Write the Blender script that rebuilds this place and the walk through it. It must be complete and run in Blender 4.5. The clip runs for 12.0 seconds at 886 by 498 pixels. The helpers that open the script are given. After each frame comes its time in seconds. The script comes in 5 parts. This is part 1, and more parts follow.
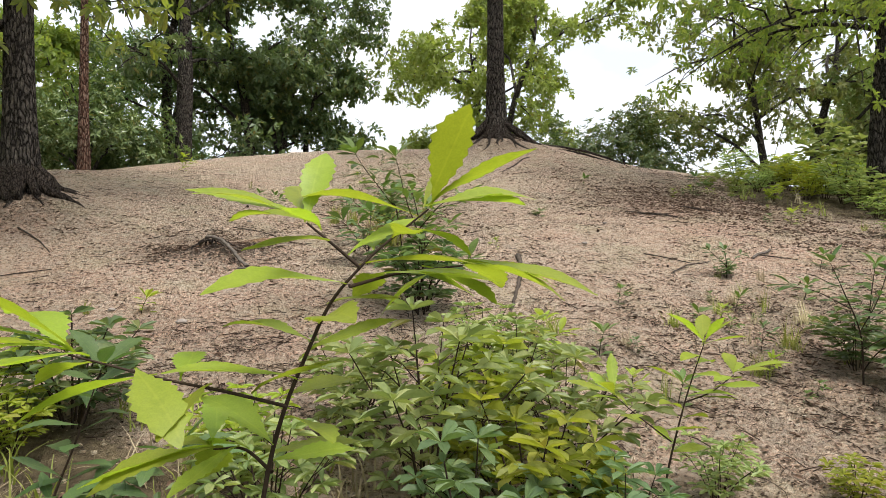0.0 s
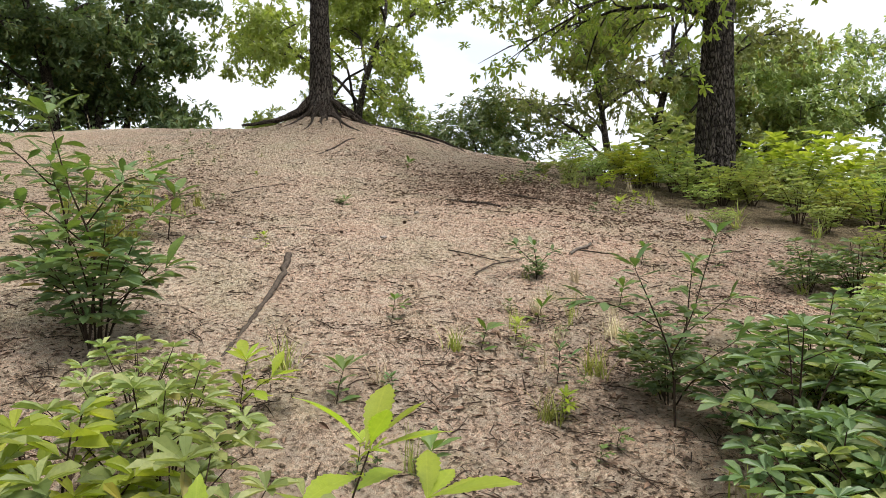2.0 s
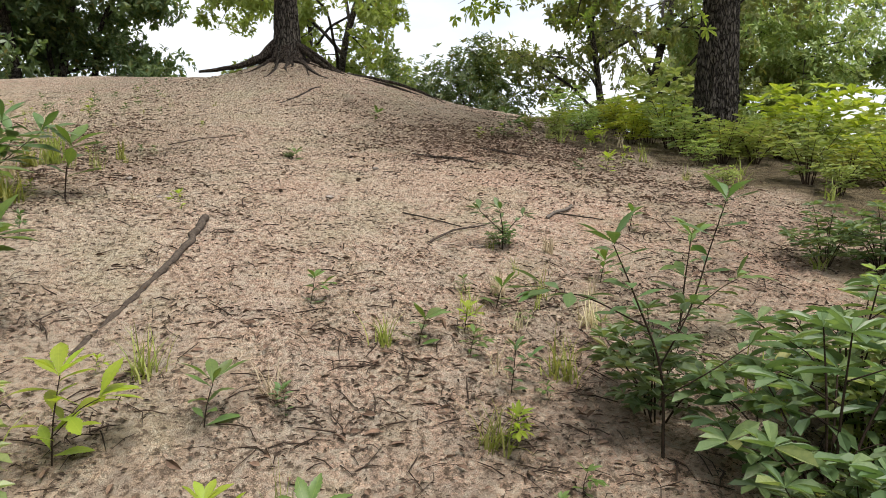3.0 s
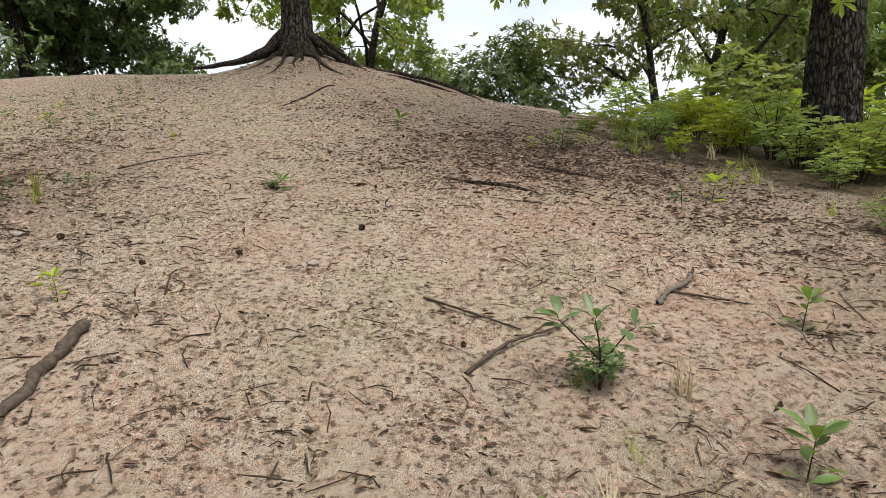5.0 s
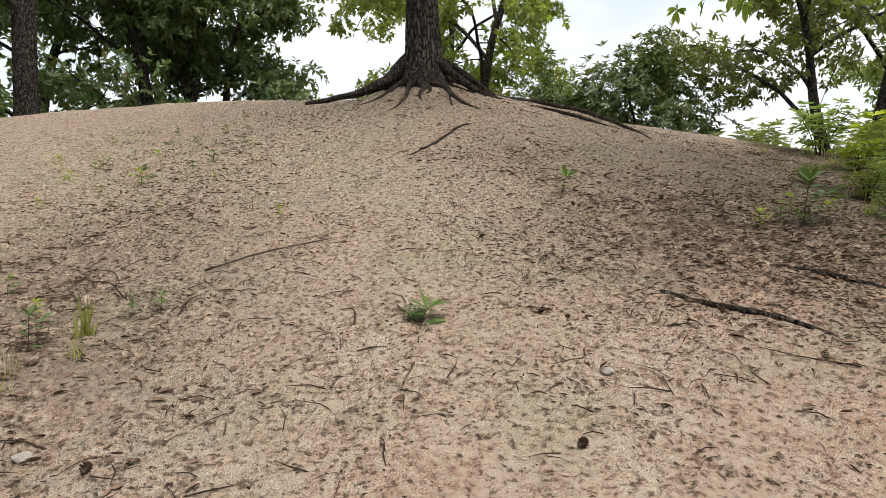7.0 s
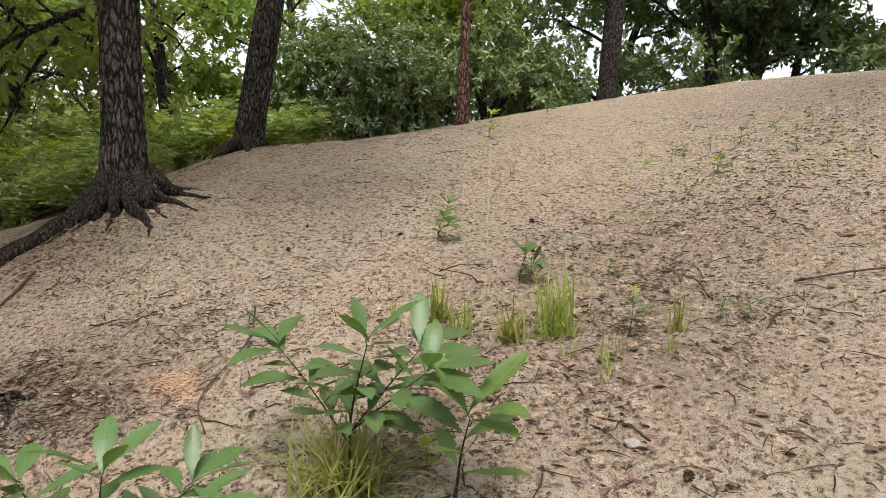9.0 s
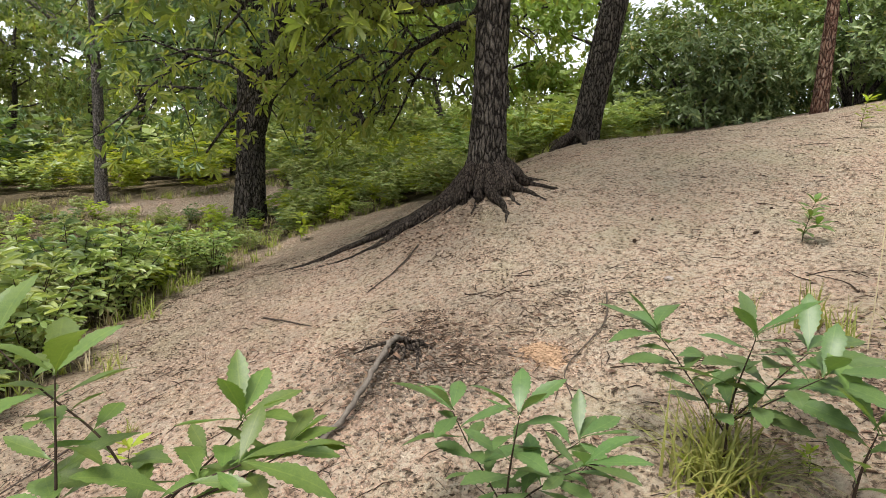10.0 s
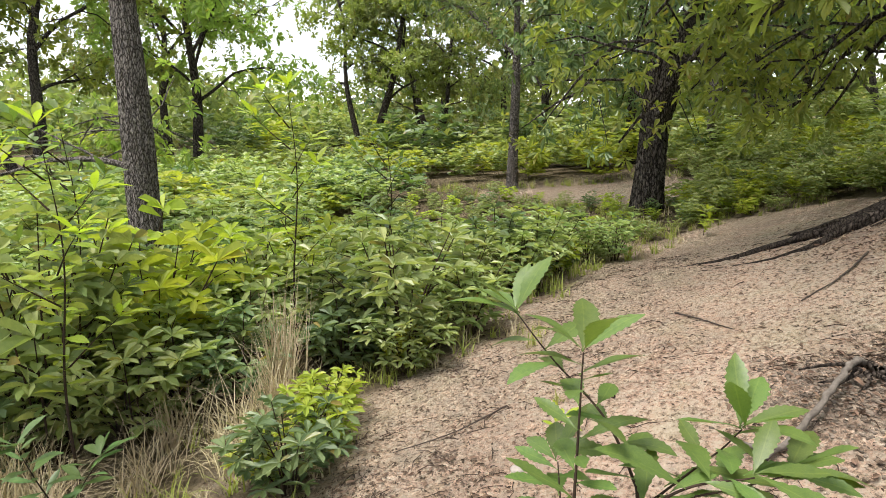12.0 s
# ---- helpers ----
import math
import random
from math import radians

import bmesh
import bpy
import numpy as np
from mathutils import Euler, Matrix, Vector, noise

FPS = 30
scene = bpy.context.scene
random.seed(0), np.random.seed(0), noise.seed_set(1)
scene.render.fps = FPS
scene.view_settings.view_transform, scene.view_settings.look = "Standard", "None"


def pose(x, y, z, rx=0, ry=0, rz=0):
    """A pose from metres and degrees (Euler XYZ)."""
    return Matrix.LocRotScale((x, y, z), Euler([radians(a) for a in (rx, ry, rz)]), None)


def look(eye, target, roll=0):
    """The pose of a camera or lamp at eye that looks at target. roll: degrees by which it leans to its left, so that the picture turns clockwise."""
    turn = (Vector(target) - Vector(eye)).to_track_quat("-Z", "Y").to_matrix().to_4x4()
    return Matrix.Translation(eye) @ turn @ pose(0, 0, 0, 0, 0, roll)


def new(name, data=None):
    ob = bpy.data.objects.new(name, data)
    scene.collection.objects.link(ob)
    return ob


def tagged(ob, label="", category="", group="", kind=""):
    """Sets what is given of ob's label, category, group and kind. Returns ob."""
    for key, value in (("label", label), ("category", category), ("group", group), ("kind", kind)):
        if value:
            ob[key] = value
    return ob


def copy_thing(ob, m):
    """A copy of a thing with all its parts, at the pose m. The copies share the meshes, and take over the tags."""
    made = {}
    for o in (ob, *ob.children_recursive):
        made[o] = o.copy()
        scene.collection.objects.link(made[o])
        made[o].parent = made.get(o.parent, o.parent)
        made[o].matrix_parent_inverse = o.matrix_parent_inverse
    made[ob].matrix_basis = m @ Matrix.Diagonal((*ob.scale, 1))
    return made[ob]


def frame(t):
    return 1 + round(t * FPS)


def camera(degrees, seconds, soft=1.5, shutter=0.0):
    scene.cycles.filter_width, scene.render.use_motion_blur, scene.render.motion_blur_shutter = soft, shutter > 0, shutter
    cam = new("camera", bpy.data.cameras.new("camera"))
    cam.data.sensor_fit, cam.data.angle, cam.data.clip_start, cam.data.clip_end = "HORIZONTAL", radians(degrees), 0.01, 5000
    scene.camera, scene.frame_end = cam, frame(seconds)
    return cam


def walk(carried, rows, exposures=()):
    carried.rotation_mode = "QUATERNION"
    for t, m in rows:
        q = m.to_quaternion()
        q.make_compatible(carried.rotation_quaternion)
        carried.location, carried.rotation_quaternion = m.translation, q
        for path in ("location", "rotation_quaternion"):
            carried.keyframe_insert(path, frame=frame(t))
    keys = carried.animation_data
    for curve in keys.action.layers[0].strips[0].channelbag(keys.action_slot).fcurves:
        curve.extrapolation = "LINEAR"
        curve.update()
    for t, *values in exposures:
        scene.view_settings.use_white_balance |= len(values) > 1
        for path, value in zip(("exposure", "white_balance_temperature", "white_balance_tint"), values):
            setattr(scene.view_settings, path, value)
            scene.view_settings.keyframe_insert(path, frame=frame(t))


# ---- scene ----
# camera and walk
cam = camera(69.6, 12.0, 0.8)
PATH = [
    (0, (-0.031, 0.006, 1.503), (-0.036, 2.006, 1.495), 0.1),
    (0.5, (0.059, 0.363, 1.577), (0.082, 2.359, 1.447), -0.0),
    (1, (0.185, 0.666, 1.575), (0.243, 2.65, 1.329), -0.1),
    (1.5, (0.508, 0.923, 1.558), (0.854, 2.891, 1.468), -0.5),
    (2, (0.857, 1.182, 1.562), (1.254, 3.142, 1.517), -0.3),
    (2.5, (1.042, 1.575, 1.57), (1.46, 3.529, 1.471), 0.1),
    (2.7, (1.141, 1.719, 1.561), (1.562, 3.668, 1.408), 0.1),
    (4.3, (1.688, 2.863, 1.81), (2.056, 4.818, 1.602), -0.4),
    (4.5, (1.693, 3.106, 1.841), (2.055, 5.062, 1.628), -0.4),
    (5, (1.614, 3.642, 1.922), (1.919, 5.608, 1.721), -0.2),
    (5.5, (1.538, 4.134, 2.065), (1.798, 6.107, 1.869), -0.4),
    (6, (1.554, 4.665, 2.238), (1.751, 6.645, 2.034), -0.3),
    (6.5, (1.426, 5.043, 2.346), (1.525, 7.03, 2.139), -0.1),
    (6.7, (1.347, 5.157, 2.41), (1.414, 7.147, 2.217), -0.1),
    (8.3, (1.102, 5.418, 2.639), (0.345, 7.252, 2.386), 1.7),
    (8.5, (1.05, 5.359, 2.636), (0.111, 7.105, 2.372), 1.8),
    (9, (0.968, 5.249, 2.63), (-0.443, 6.634, 2.329), 2.1),
    (9.1, (0.977, 5.216, 2.631), (-0.518, 6.51, 2.326), 2.1),
    (9.5, (0.962, 5.066, 2.627), (-0.77, 6.012, 2.301), 2.1),
    (10, (0.984, 4.93, 2.633), (-0.899, 5.504, 2.277), 1.7),
    (10.5, (0.974, 4.789, 2.632), (-0.977, 5.016, 2.255), 1.5),
    (11, (0.938, 4.651, 2.619), (-1.015, 4.482, 2.222), 1.0),
    (11.5, (0.966, 4.633, 2.636), (-0.944, 4.196, 2.232), 0.6),
    (12, (0.961, 4.629, 2.64), (-0.916, 4.073, 2.232), 0.1),
]
EXPOSURES = [(0, 0.8), (2.5, 0.75), (4.5, 0.62), (6.5, 0.6), (8.5, 0.7), (9.5, 0.92), (10.5, 1.12), (12, 1.2)]
walk(cam, [(t, look(eye, target, roll)) for t, eye, target, roll in PATH], EXPOSURES)

# ---- world, sun, exposure ----
SUN_UP, SUN_TURN = radians(70), radians(142)
world = bpy.data.worlds.new("sky")
scene.world = world
world.use_nodes = True
wt = world.node_tree
wt.nodes.clear()
w_out = wt.nodes.new("ShaderNodeOutputWorld")
w_bg = wt.nodes.new("ShaderNodeBackground")
w_sky = wt.nodes.new("ShaderNodeTexSky")
w_sky.sky_type, w_sky.sun_disc = "NISHITA", False
w_sky.sun_elevation, w_sky.sun_rotation = SUN_UP, SUN_TURN
w_co = wt.nodes.new("ShaderNodeTexCoord")
w_map = wt.nodes.new("ShaderNodeMapping")
w_map.inputs["Scale"].default_value = (1.6, 1.6, 4.5)
w_noise = wt.nodes.new("ShaderNodeTexNoise")
w_noise.inputs["Scale"].default_value, w_noise.inputs["Detail"].default_value = 2.2, 7
w_noise.inputs["Roughness"].default_value = 0.55
w_ramp = wt.nodes.new("ShaderNodeMapRange")
w_ramp.inputs["From Min"].default_value, w_ramp.inputs["From Max"].default_value = 0.36, 0.62
w_ramp.inputs["To Min"].default_value, w_ramp.inputs["To Max"].default_value = 0.66, 1.0
w_mix = wt.nodes.new("ShaderNodeMix")
w_mix.data_type = "RGBA"
w_mix.inputs[7].default_value = (5.9, 6.1, 6.4, 1)
wt.links.new(w_co.outputs["Generated"], w_map.inputs["Vector"])
wt.links.new(w_map.outputs["Vector"], w_noise.inputs["Vector"])
wt.links.new(w_noise.outputs["Fac"], w_ramp.inputs["Value"])
wt.links.new(w_ramp.outputs["Result"], w_mix.inputs[0])
wt.links.new(w_sky.outputs["Color"], w_mix.inputs[6])
wt.links.new(w_mix.outputs[2], w_bg.inputs["Color"])
w_bg.inputs["Strength"].default_value = 0.122
wt.links.new(w_bg.outputs["Background"], w_out.inputs["Surface"])

sun = new("sun", bpy.data.lights.new("sun", "SUN"))
sun.data.energy, sun.data.angle, sun.data.color = 3.1, radians(26), (1.0, 0.95, 0.88)
sun_from = Vector((math.sin(SUN_TURN) * math.cos(SUN_UP), math.cos(SUN_TURN) * math.cos(SUN_UP), math.sin(SUN_UP)))
sun.matrix_world = look(sun_from * 60, (0, 0, 0))


# ---- materials ----
def material(name, rough=0.9, spec=0.3):
    m = bpy.data.materials.new(name)
    m.use_nodes = True
    b = m.node_tree.nodes["Principled BSDF"]
    b.inputs["Roughness"].default_value = rough
    b.inputs["Specular IOR Level"].default_value = spec
    return m, m.node_tree, b


def node(nt, kind, **values):
    n = nt.nodes.new(kind)
    for k, v in values.items():
        n.inputs[k.replace("_", " ")].default_value = v
    return n


def ramp(nt, stops):
    n = nt.nodes.new("ShaderNodeValToRGB")
    e = n.color_ramp.elements
    while len(e) < len(stops):
        e.new(0.5)
    for el, (p, c) in zip(e, stops):
        el.position, el.color = p, (*c, 1)
    return n


def mixer(nt, fac, a, b, blend="MIX"):
    n = nt.nodes.new("ShaderNodeMix")
    n.data_type, n.blend_type = "RGBA", blend
    for sock, v in ((0, fac), (6, a), (7, b)):
        if isinstance(v, bpy.types.NodeSocket):
            nt.links.new(v, n.inputs[sock])
        elif isinstance(v, tuple):
            n.inputs[sock].default_value = (*v, 1)
        else:
            n.inputs[sock].default_value = v
    return n.outputs[2]


def span(nt, value, a, b, c=0.0, d=1.0):
    n = nt.nodes.new("ShaderNodeMapRange")
    nt.links.new(value, n.inputs["Value"])
    for k, v in (("From Min", a), ("From Max", b), ("To Min", c), ("To Max", d)):
        n.inputs[k].default_value = v
    return n.outputs["Result"]


def noise_of(nt, co, scale, detail=5, rough=0.55, squash=None):
    if squash:
        mp = nt.nodes.new("ShaderNodeMapping")
        mp.inputs["Scale"].default_value = squash
        nt.links.new(co, mp.inputs["Vector"])
        co = mp.outputs["Vector"]
    n = node(nt, "ShaderNodeTexNoise", Scale=scale, Detail=detail, Roughness=rough)
    nt.links.new(co, n.inputs["Vector"])
    return n.outputs["Fac"]


def bumped(nt, b, heights):
    last = None
    for h, dist in heights:
        bp = node(nt, "ShaderNodeBump", Strength=1.0, Distance=dist)
        nt.links.new(h, bp.inputs["Height"])
        if last:
            nt.links.new(last, bp.inputs["Normal"])
        last = bp.outputs["Normal"]
    nt.links.new(last, b.inputs["Normal"])


def leaf_material(name, dark, mid, light, gloss=0.45, through_light=0.35, glow=(1.24, 1.28, 0.62), veins=False):
    m, nt, b = material(name, gloss, 0.38)
    geo = nt.nodes.new("ShaderNodeNewGeometry")
    info = nt.nodes.new("ShaderNodeObjectInfo")
    co = nt.nodes.new("ShaderNodeTexCoord")
    r = ramp(nt, [(0.0, dark), (0.5, mid), (0.94, light), (1.0, (0.30, 0.22, 0.05))])
    nt.links.new(geo.outputs["Random Per Island"], r.inputs["Fac"])
    patch = noise_of(nt, co.outputs["Object"], 1.3, 3)
    col = mixer(nt, span(nt, patch, 0.35, 0.7), r.outputs["Color"], light, "MIX")
    col = mixer(nt, 0.55, r.outputs["Color"], col)
    fine = noise_of(nt, co.outputs["Object"], 60, 3)
    col = mixer(nt, span(nt, fine, 0.35, 0.65, 0.0, 0.35), col, dark)
    if veins:
        sep = nt.nodes.new("ShaderNodeSeparateXYZ")
        nt.links.new(co.outputs["Object"], sep.inputs[0])

        def calc(op, a, c):
            n = nt.nodes.new("ShaderNodeMath")
            n.operation = op
            for i, v in enumerate((a, c)):
                if isinstance(v, bpy.types.NodeSocket):
                    nt.links.new(v, n.inputs[i])
                elif v is not None:
                    n.inputs[i].default_value = v
            return n.outputs[0]

        off = calc("ABSOLUTE", sep.outputs["Y"], None)
        run = calc("SUBTRACT", sep.outputs["X"], calc("MULTIPLY", off, 0.75))
        vein = calc("SINE", calc("MULTIPLY", run, 82.0), None)
        line = span(nt, vein, 0.86, 1.0, 0.0, 0.07)
        rib = span(nt, off, 0.012, 0.004, 0.0, 0.45)
        col = mixer(nt, calc("MAXIMUM", line, rib), col, light)
        col = mixer(nt, span(nt, noise_of(nt, co.outputs["Object"], 7, 4), 0.5, 0.7, 0, 0.5), col, dark)
    hue = node(nt, "ShaderNodeHueSaturation")
    nt.links.new(span(nt, info.outputs["Random"], 0, 1, 0.485, 0.515), hue.inputs["Hue"])
    nt.links.new(span(nt, info.outputs["Random"], 0, 1, 0.8, 1.2), hue.inputs["Value"])
    nt.links.new(col, hue.inputs["Color"])
    nt.links.new(hue.outputs["Color"], b.inputs["Base Color"])
    tr = nt.nodes.new("ShaderNodeBsdfTranslucent")
    nt.links.new(mixer(nt, 1.0, hue.outputs["Color"], glow, "MULTIPLY"), tr.inputs["Color"])
    ms = nt.nodes.new("ShaderNodeMixShader")
    ms.inputs[0].default_value = through_light
    nt.links.new(b.outputs[0], ms.inputs[1])
    nt.links.new(tr.outputs[0], ms.inputs[2])
    nt.links.new(ms.outputs[0], nt.nodes["Material Output"].inputs["Surface"])
    return m


def bark_material(name, dark, mid, light, scale=1.0):
    """Upright plates of bark with deep crooked cracks between them."""
    m, nt, b = material(name, 0.95, 0.15)
    co = nt.nodes.new("ShaderNodeTexCoord").outputs["Object"]
    wn = node(nt, "ShaderNodeTexNoise", Scale=9.0, Detail=4.0, Roughness=0.6)
    nt.links.new(co, wn.inputs["Vector"])
    warp = nt.nodes.new("ShaderNodeVectorMath")
    warp.operation = "MULTIPLY_ADD"
    nt.links.new(wn.outputs["Color"], warp.inputs[0])
    warp.inputs[1].default_value = (0.055, 0.055, 0.10)
    nt.links.new(co, warp.inputs[2])
    squash = nt.nodes.new("ShaderNodeMapping")
    squash.inputs["Scale"].default_value = (26 * scale, 26 * scale, 6.5 * scale)
    nt.links.new(warp.outputs[0], squash.inputs["Vector"])
    plate = node(nt, "ShaderNodeTexVoronoi", Scale=1.0)
    plate.feature = "DISTANCE_TO_EDGE"
    nt.links.new(squash.outputs["Vector"], plate.inputs["Vector"])
    crack = plate.outputs["Distance"]
    flake = noise_of(nt, co, 30 * scale, 6, 0.7, (1.4, 1.4, 0.5))
    blot = noise_of(nt, co, 2.2, 4)
    fine = noise_of(nt, co, 90, 4, 0.7)
    col = mixer(nt, span(nt, flake, 0.40, 0.62), mid, light)
    col = mixer(nt, span(nt, blot, 0.45, 0.7, 0, 0.6), col, mid)
    col = mixer(nt, span(nt, fine, 0.45, 0.7, 0, 0.5), col, dark)
    col = mixer(nt, span(nt, crack, 0.16, 0.03), col, dark)
    nt.links.new(col, b.inputs["Base Color"])
    bumped(nt, b, [(span(nt, crack, 0.0, 0.22), 0.035 / scale), (flake, 0.02), (fine, 0.006)])
    return m


def plain_material(name, a, c, scale=20, rough=0.9, bump=0.004):
    m, nt, b = material(name, rough, 0.2)
    co = nt.nodes.new("ShaderNodeTexCoord").outputs["Object"]
    geo = nt.nodes.new("ShaderNodeNewGeometry")
    n = noise_of(nt, co, scale, 5, 0.65)
    col = mixer(nt, span(nt, n, 0.3, 0.7), a, c)
    col = mixer(nt, span(nt, geo.outputs["Random Per Island"], 0, 1, 0.0, 0.5), col, a)
    nt.links.new(col, b.inputs["Base Color"])
    bumped(nt, b, [(n, bump)])
    return m


LEAF_FRESH = leaf_material("fresh_leaf", (0.187, 0.245, 0.038), (0.291, 0.353, 0.051), (0.437, 0.441, 0.077), 0.5, 0.5)
LEAF_SHRUB = leaf_material("shrub_leaf", (0.155, 0.230, 0.085), (0.259, 0.335, 0.120), (0.432, 0.470, 0.200), 0.36, 0.40)
LEAF_DEEP = leaf_material("deep_leaf", (0.070, 0.122, 0.058), (0.121, 0.186, 0.077), (0.222, 0.274, 0.115), 0.38, 0.38)
LEAF_OAK = leaf_material("oak_leaf", (0.129, 0.196, 0.051), (0.216, 0.294, 0.070), (0.350, 0.392, 0.102), 0.5, 0.58)
LEAF_FAR = leaf_material("far_leaf", (0.117, 0.167, 0.064), (0.194, 0.245, 0.083), (0.312, 0.333, 0.128), 0.55, 0.45)
LEAF_PALE = leaf_material("pale_leaf", (0.18, 0.26, 0.065), (0.27, 0.36, 0.095), (0.37, 0.45, 0.14), 0.5, 0.5)
LEAF_FERN = leaf_material("fern_leaf", (0.127, 0.167, 0.049), (0.204, 0.241, 0.065), (0.320, 0.325, 0.109), 0.5, 0.45)
LEAF_GLOSSY = leaf_material("glossy_leaf", (0.08, 0.14, 0.06), (0.15, 0.22, 0.09), (0.28, 0.34, 0.15), 0.24, 0.28)
GRASS_GREEN = leaf_material("grass_blade", (0.17, 0.21, 0.05), (0.27, 0.31, 0.07), (0.40, 0.39, 0.13), 0.6, 0.4)
GRASS_DRY = leaf_material("dry_grass", (0.30, 0.23, 0.13), (0.47, 0.38, 0.24), (0.66, 0.57, 0.40), 0.8, 0.3, (1, 1, 0.9))
SINGLE_FRESH = leaf_material("single_fresh_leaf", (0.20, 0.27, 0.03), (0.28, 0.36, 0.04), (0.38, 0.43, 0.06), 0.45, 0.5, veins=True)
SINGLE_MID = leaf_material("single_green_leaf", (0.062, 0.112, 0.032), (0.10, 0.16, 0.04), (0.18, 0.24, 0.06), 0.4, 0.38, veins=True)
SINGLE_DEEP = leaf_material("single_dark_leaf", (0.05, 0.095, 0.036), (0.08, 0.14, 0.045), (0.14, 0.20, 0.065), 0.38, 0.33, veins=True)
BARK = bark_material("dark_bark", (0.014, 0.011, 0.009), (0.062, 0.052, 0.044), (0.19, 0.165, 0.14))
BARK_GREY = bark_material("grey_bark", (0.045, 0.038, 0.033), (0.19, 0.165, 0.147), (0.40, 0.36, 0.33), 1.8)
BARK_RED = bark_material("stripped_bark", (0.05, 0.022, 0.015), (0.16, 0.075, 0.05), (0.30, 0.22, 0.17), 0.8)
ROOT = bark_material("root_bark", (0.014, 0.01, 0.008), (0.055, 0.042, 0.034), (0.15, 0.12, 0.098), 1.6)
TWIG = plain_material("twig_bark", (0.022, 0.014, 0.01), (0.07, 0.045, 0.03), 40)
STICK = plain_material("dead_wood", (0.03, 0.023, 0.018), (0.13, 0.10, 0.078), 45, 0.95, 0.006)
LITTER = plain_material("dead_leaf", (0.07, 0.045, 0.032), (0.27, 0.175, 0.12), 25)
FLECK = plain_material("bark_fleck", (0.03, 0.022, 0.016), (0.13, 0.088, 0.06), 40)
ROOT_GREY = plain_material("weathered_root", (0.075, 0.062, 0.052), (0.19, 0.165, 0.14), 30, 0.95, 0.006)
CONE = plain_material("pine_cone_scale", (0.03, 0.02, 0.014), (0.11, 0.07, 0.048), 60)
STONE = plain_material("stone", (0.22, 0.19, 0.165), (0.42, 0.37, 0.33), 14)
SOIL = plain_material("dark_soil", (0.07, 0.055, 0.042), (0.24, 0.19, 0.15), 18, 1.0, 0.02)

SOIL_ORANGE = plain_material("orange_soil", (0.26, 0.165, 0.10), (0.40, 0.275, 0.18), 30, 1.0, 0.006)

# sandy ground: sand, pink clay, grey crust and humus, by the cover of the place; shade of small hollows is in the
# colour
GROUND, gt, gb = material("sandy_soil", 0.97, 0.12)
g_co = gt.nodes.new("ShaderNodeTexCoord").outputs["Object"]
g_at = gt.nodes.new("ShaderNodeAttribute")
g_at.attribute_name = "cover"
g_sep = gt.nodes.new("ShaderNodeSeparateColor")
gt.links.new(g_at.outputs["Color"], g_sep.inputs["Color"])
g_big = noise_of(gt, g_co, 0.5, 5, 0.6)
g_mid = noise_of(gt, g_co, 2.6, 6, 0.65)
g_lump = noise_of(gt, g_co, 9, 6, 0.68)
g_clod = noise_of(gt, g_co, 30, 7, 0.75)
g_fine = noise_of(gt, g_co, 95, 5, 0.78)
g_grain = noise_of(gt, g_co, 420, 2, 0.6)
g_wn = node(gt, "ShaderNodeTexNoise", Scale=14.0, Detail=5.0, Roughness=0.7)
gt.links.new(g_co, g_wn.inputs["Vector"])
g_warp = gt.nodes.new("ShaderNodeVectorMath")
g_warp.operation = "MULTIPLY_ADD"
gt.links.new(g_wn.outputs["Color"], g_warp.inputs[0])
g_warp.inputs[1].default_value = (0.16, 0.16, 0.16)
gt.links.new(g_co, g_warp.inputs[2])


def crust(scale):
    v = node(gt, "ShaderNodeTexVoronoi", Scale=scale)
    v.feature = "DISTANCE_TO_EDGE"
    gt.links.new(g_warp.outputs[0], v.inputs["Vector"])
    return v.outputs["Distance"]


g_cr1, g_cr2 = crust(13.0), crust(34.0)
g_col = mixer(gt, span(gt, g_big, 0.40, 0.60), (0.675, 0.50, 0.36), (0.69, 0.46, 0.335))
g_col = mixer(gt, span(gt, g_mid, 0.53, 0.66, 0, 0.6), g_col, (0.46, 0.40, 0.30))
g_col = mixer(gt, span(gt, g_mid, 0.45, 0.33, 0, 0.6), g_col, (0.58, 0.365, 0.265))
g_col = mixer(gt, span(gt, g_lump, 0.50, 0.60, 0, 0.5), g_col, (0.70, 0.60, 0.48))
g_col = mixer(gt, span(gt, g_clod, 0.52, 0.60, 0, 0.6), g_col, (0.74, 0.65, 0.53))
g_gap = gt.nodes.new("ShaderNodeMath")
g_gap.operation = "MULTIPLY"
gt.links.new(span(gt, g_cr1, 0.10, 0.02, 0, 1.0), g_gap.inputs[0])
gt.links.new(span(gt, g_lump, 0.52, 0.44, 0.0, 0.85), g_gap.inputs[1])
g_col = mixer(gt, g_gap.outputs[0], g_col, (0.17, 0.125, 0.09))
g_gap2 = gt.nodes.new("ShaderNodeMath")
g_gap2.operation = "MULTIPLY"
gt.links.new(span(gt, g_cr2, 0.12, 0.03, 0, 1.0), g_gap2.inputs[0])
gt.links.new(span(gt, g_clod, 0.51, 0.43, 0.0, 0.7), g_gap2.inputs[1])
g_col = mixer(gt, g_gap2.outputs[0], g_col, (0.20, 0.15, 0.11))
# shade between clods and grains put into the colour, from their bump heights
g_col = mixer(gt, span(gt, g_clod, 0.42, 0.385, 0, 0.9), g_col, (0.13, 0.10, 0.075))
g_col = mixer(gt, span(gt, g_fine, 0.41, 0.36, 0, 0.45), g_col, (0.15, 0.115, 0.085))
g_col = mixer(gt, span(gt, g_grain, 0.45, 0.8, 0, 0.12), g_col, (0.74, 0.66, 0.56))
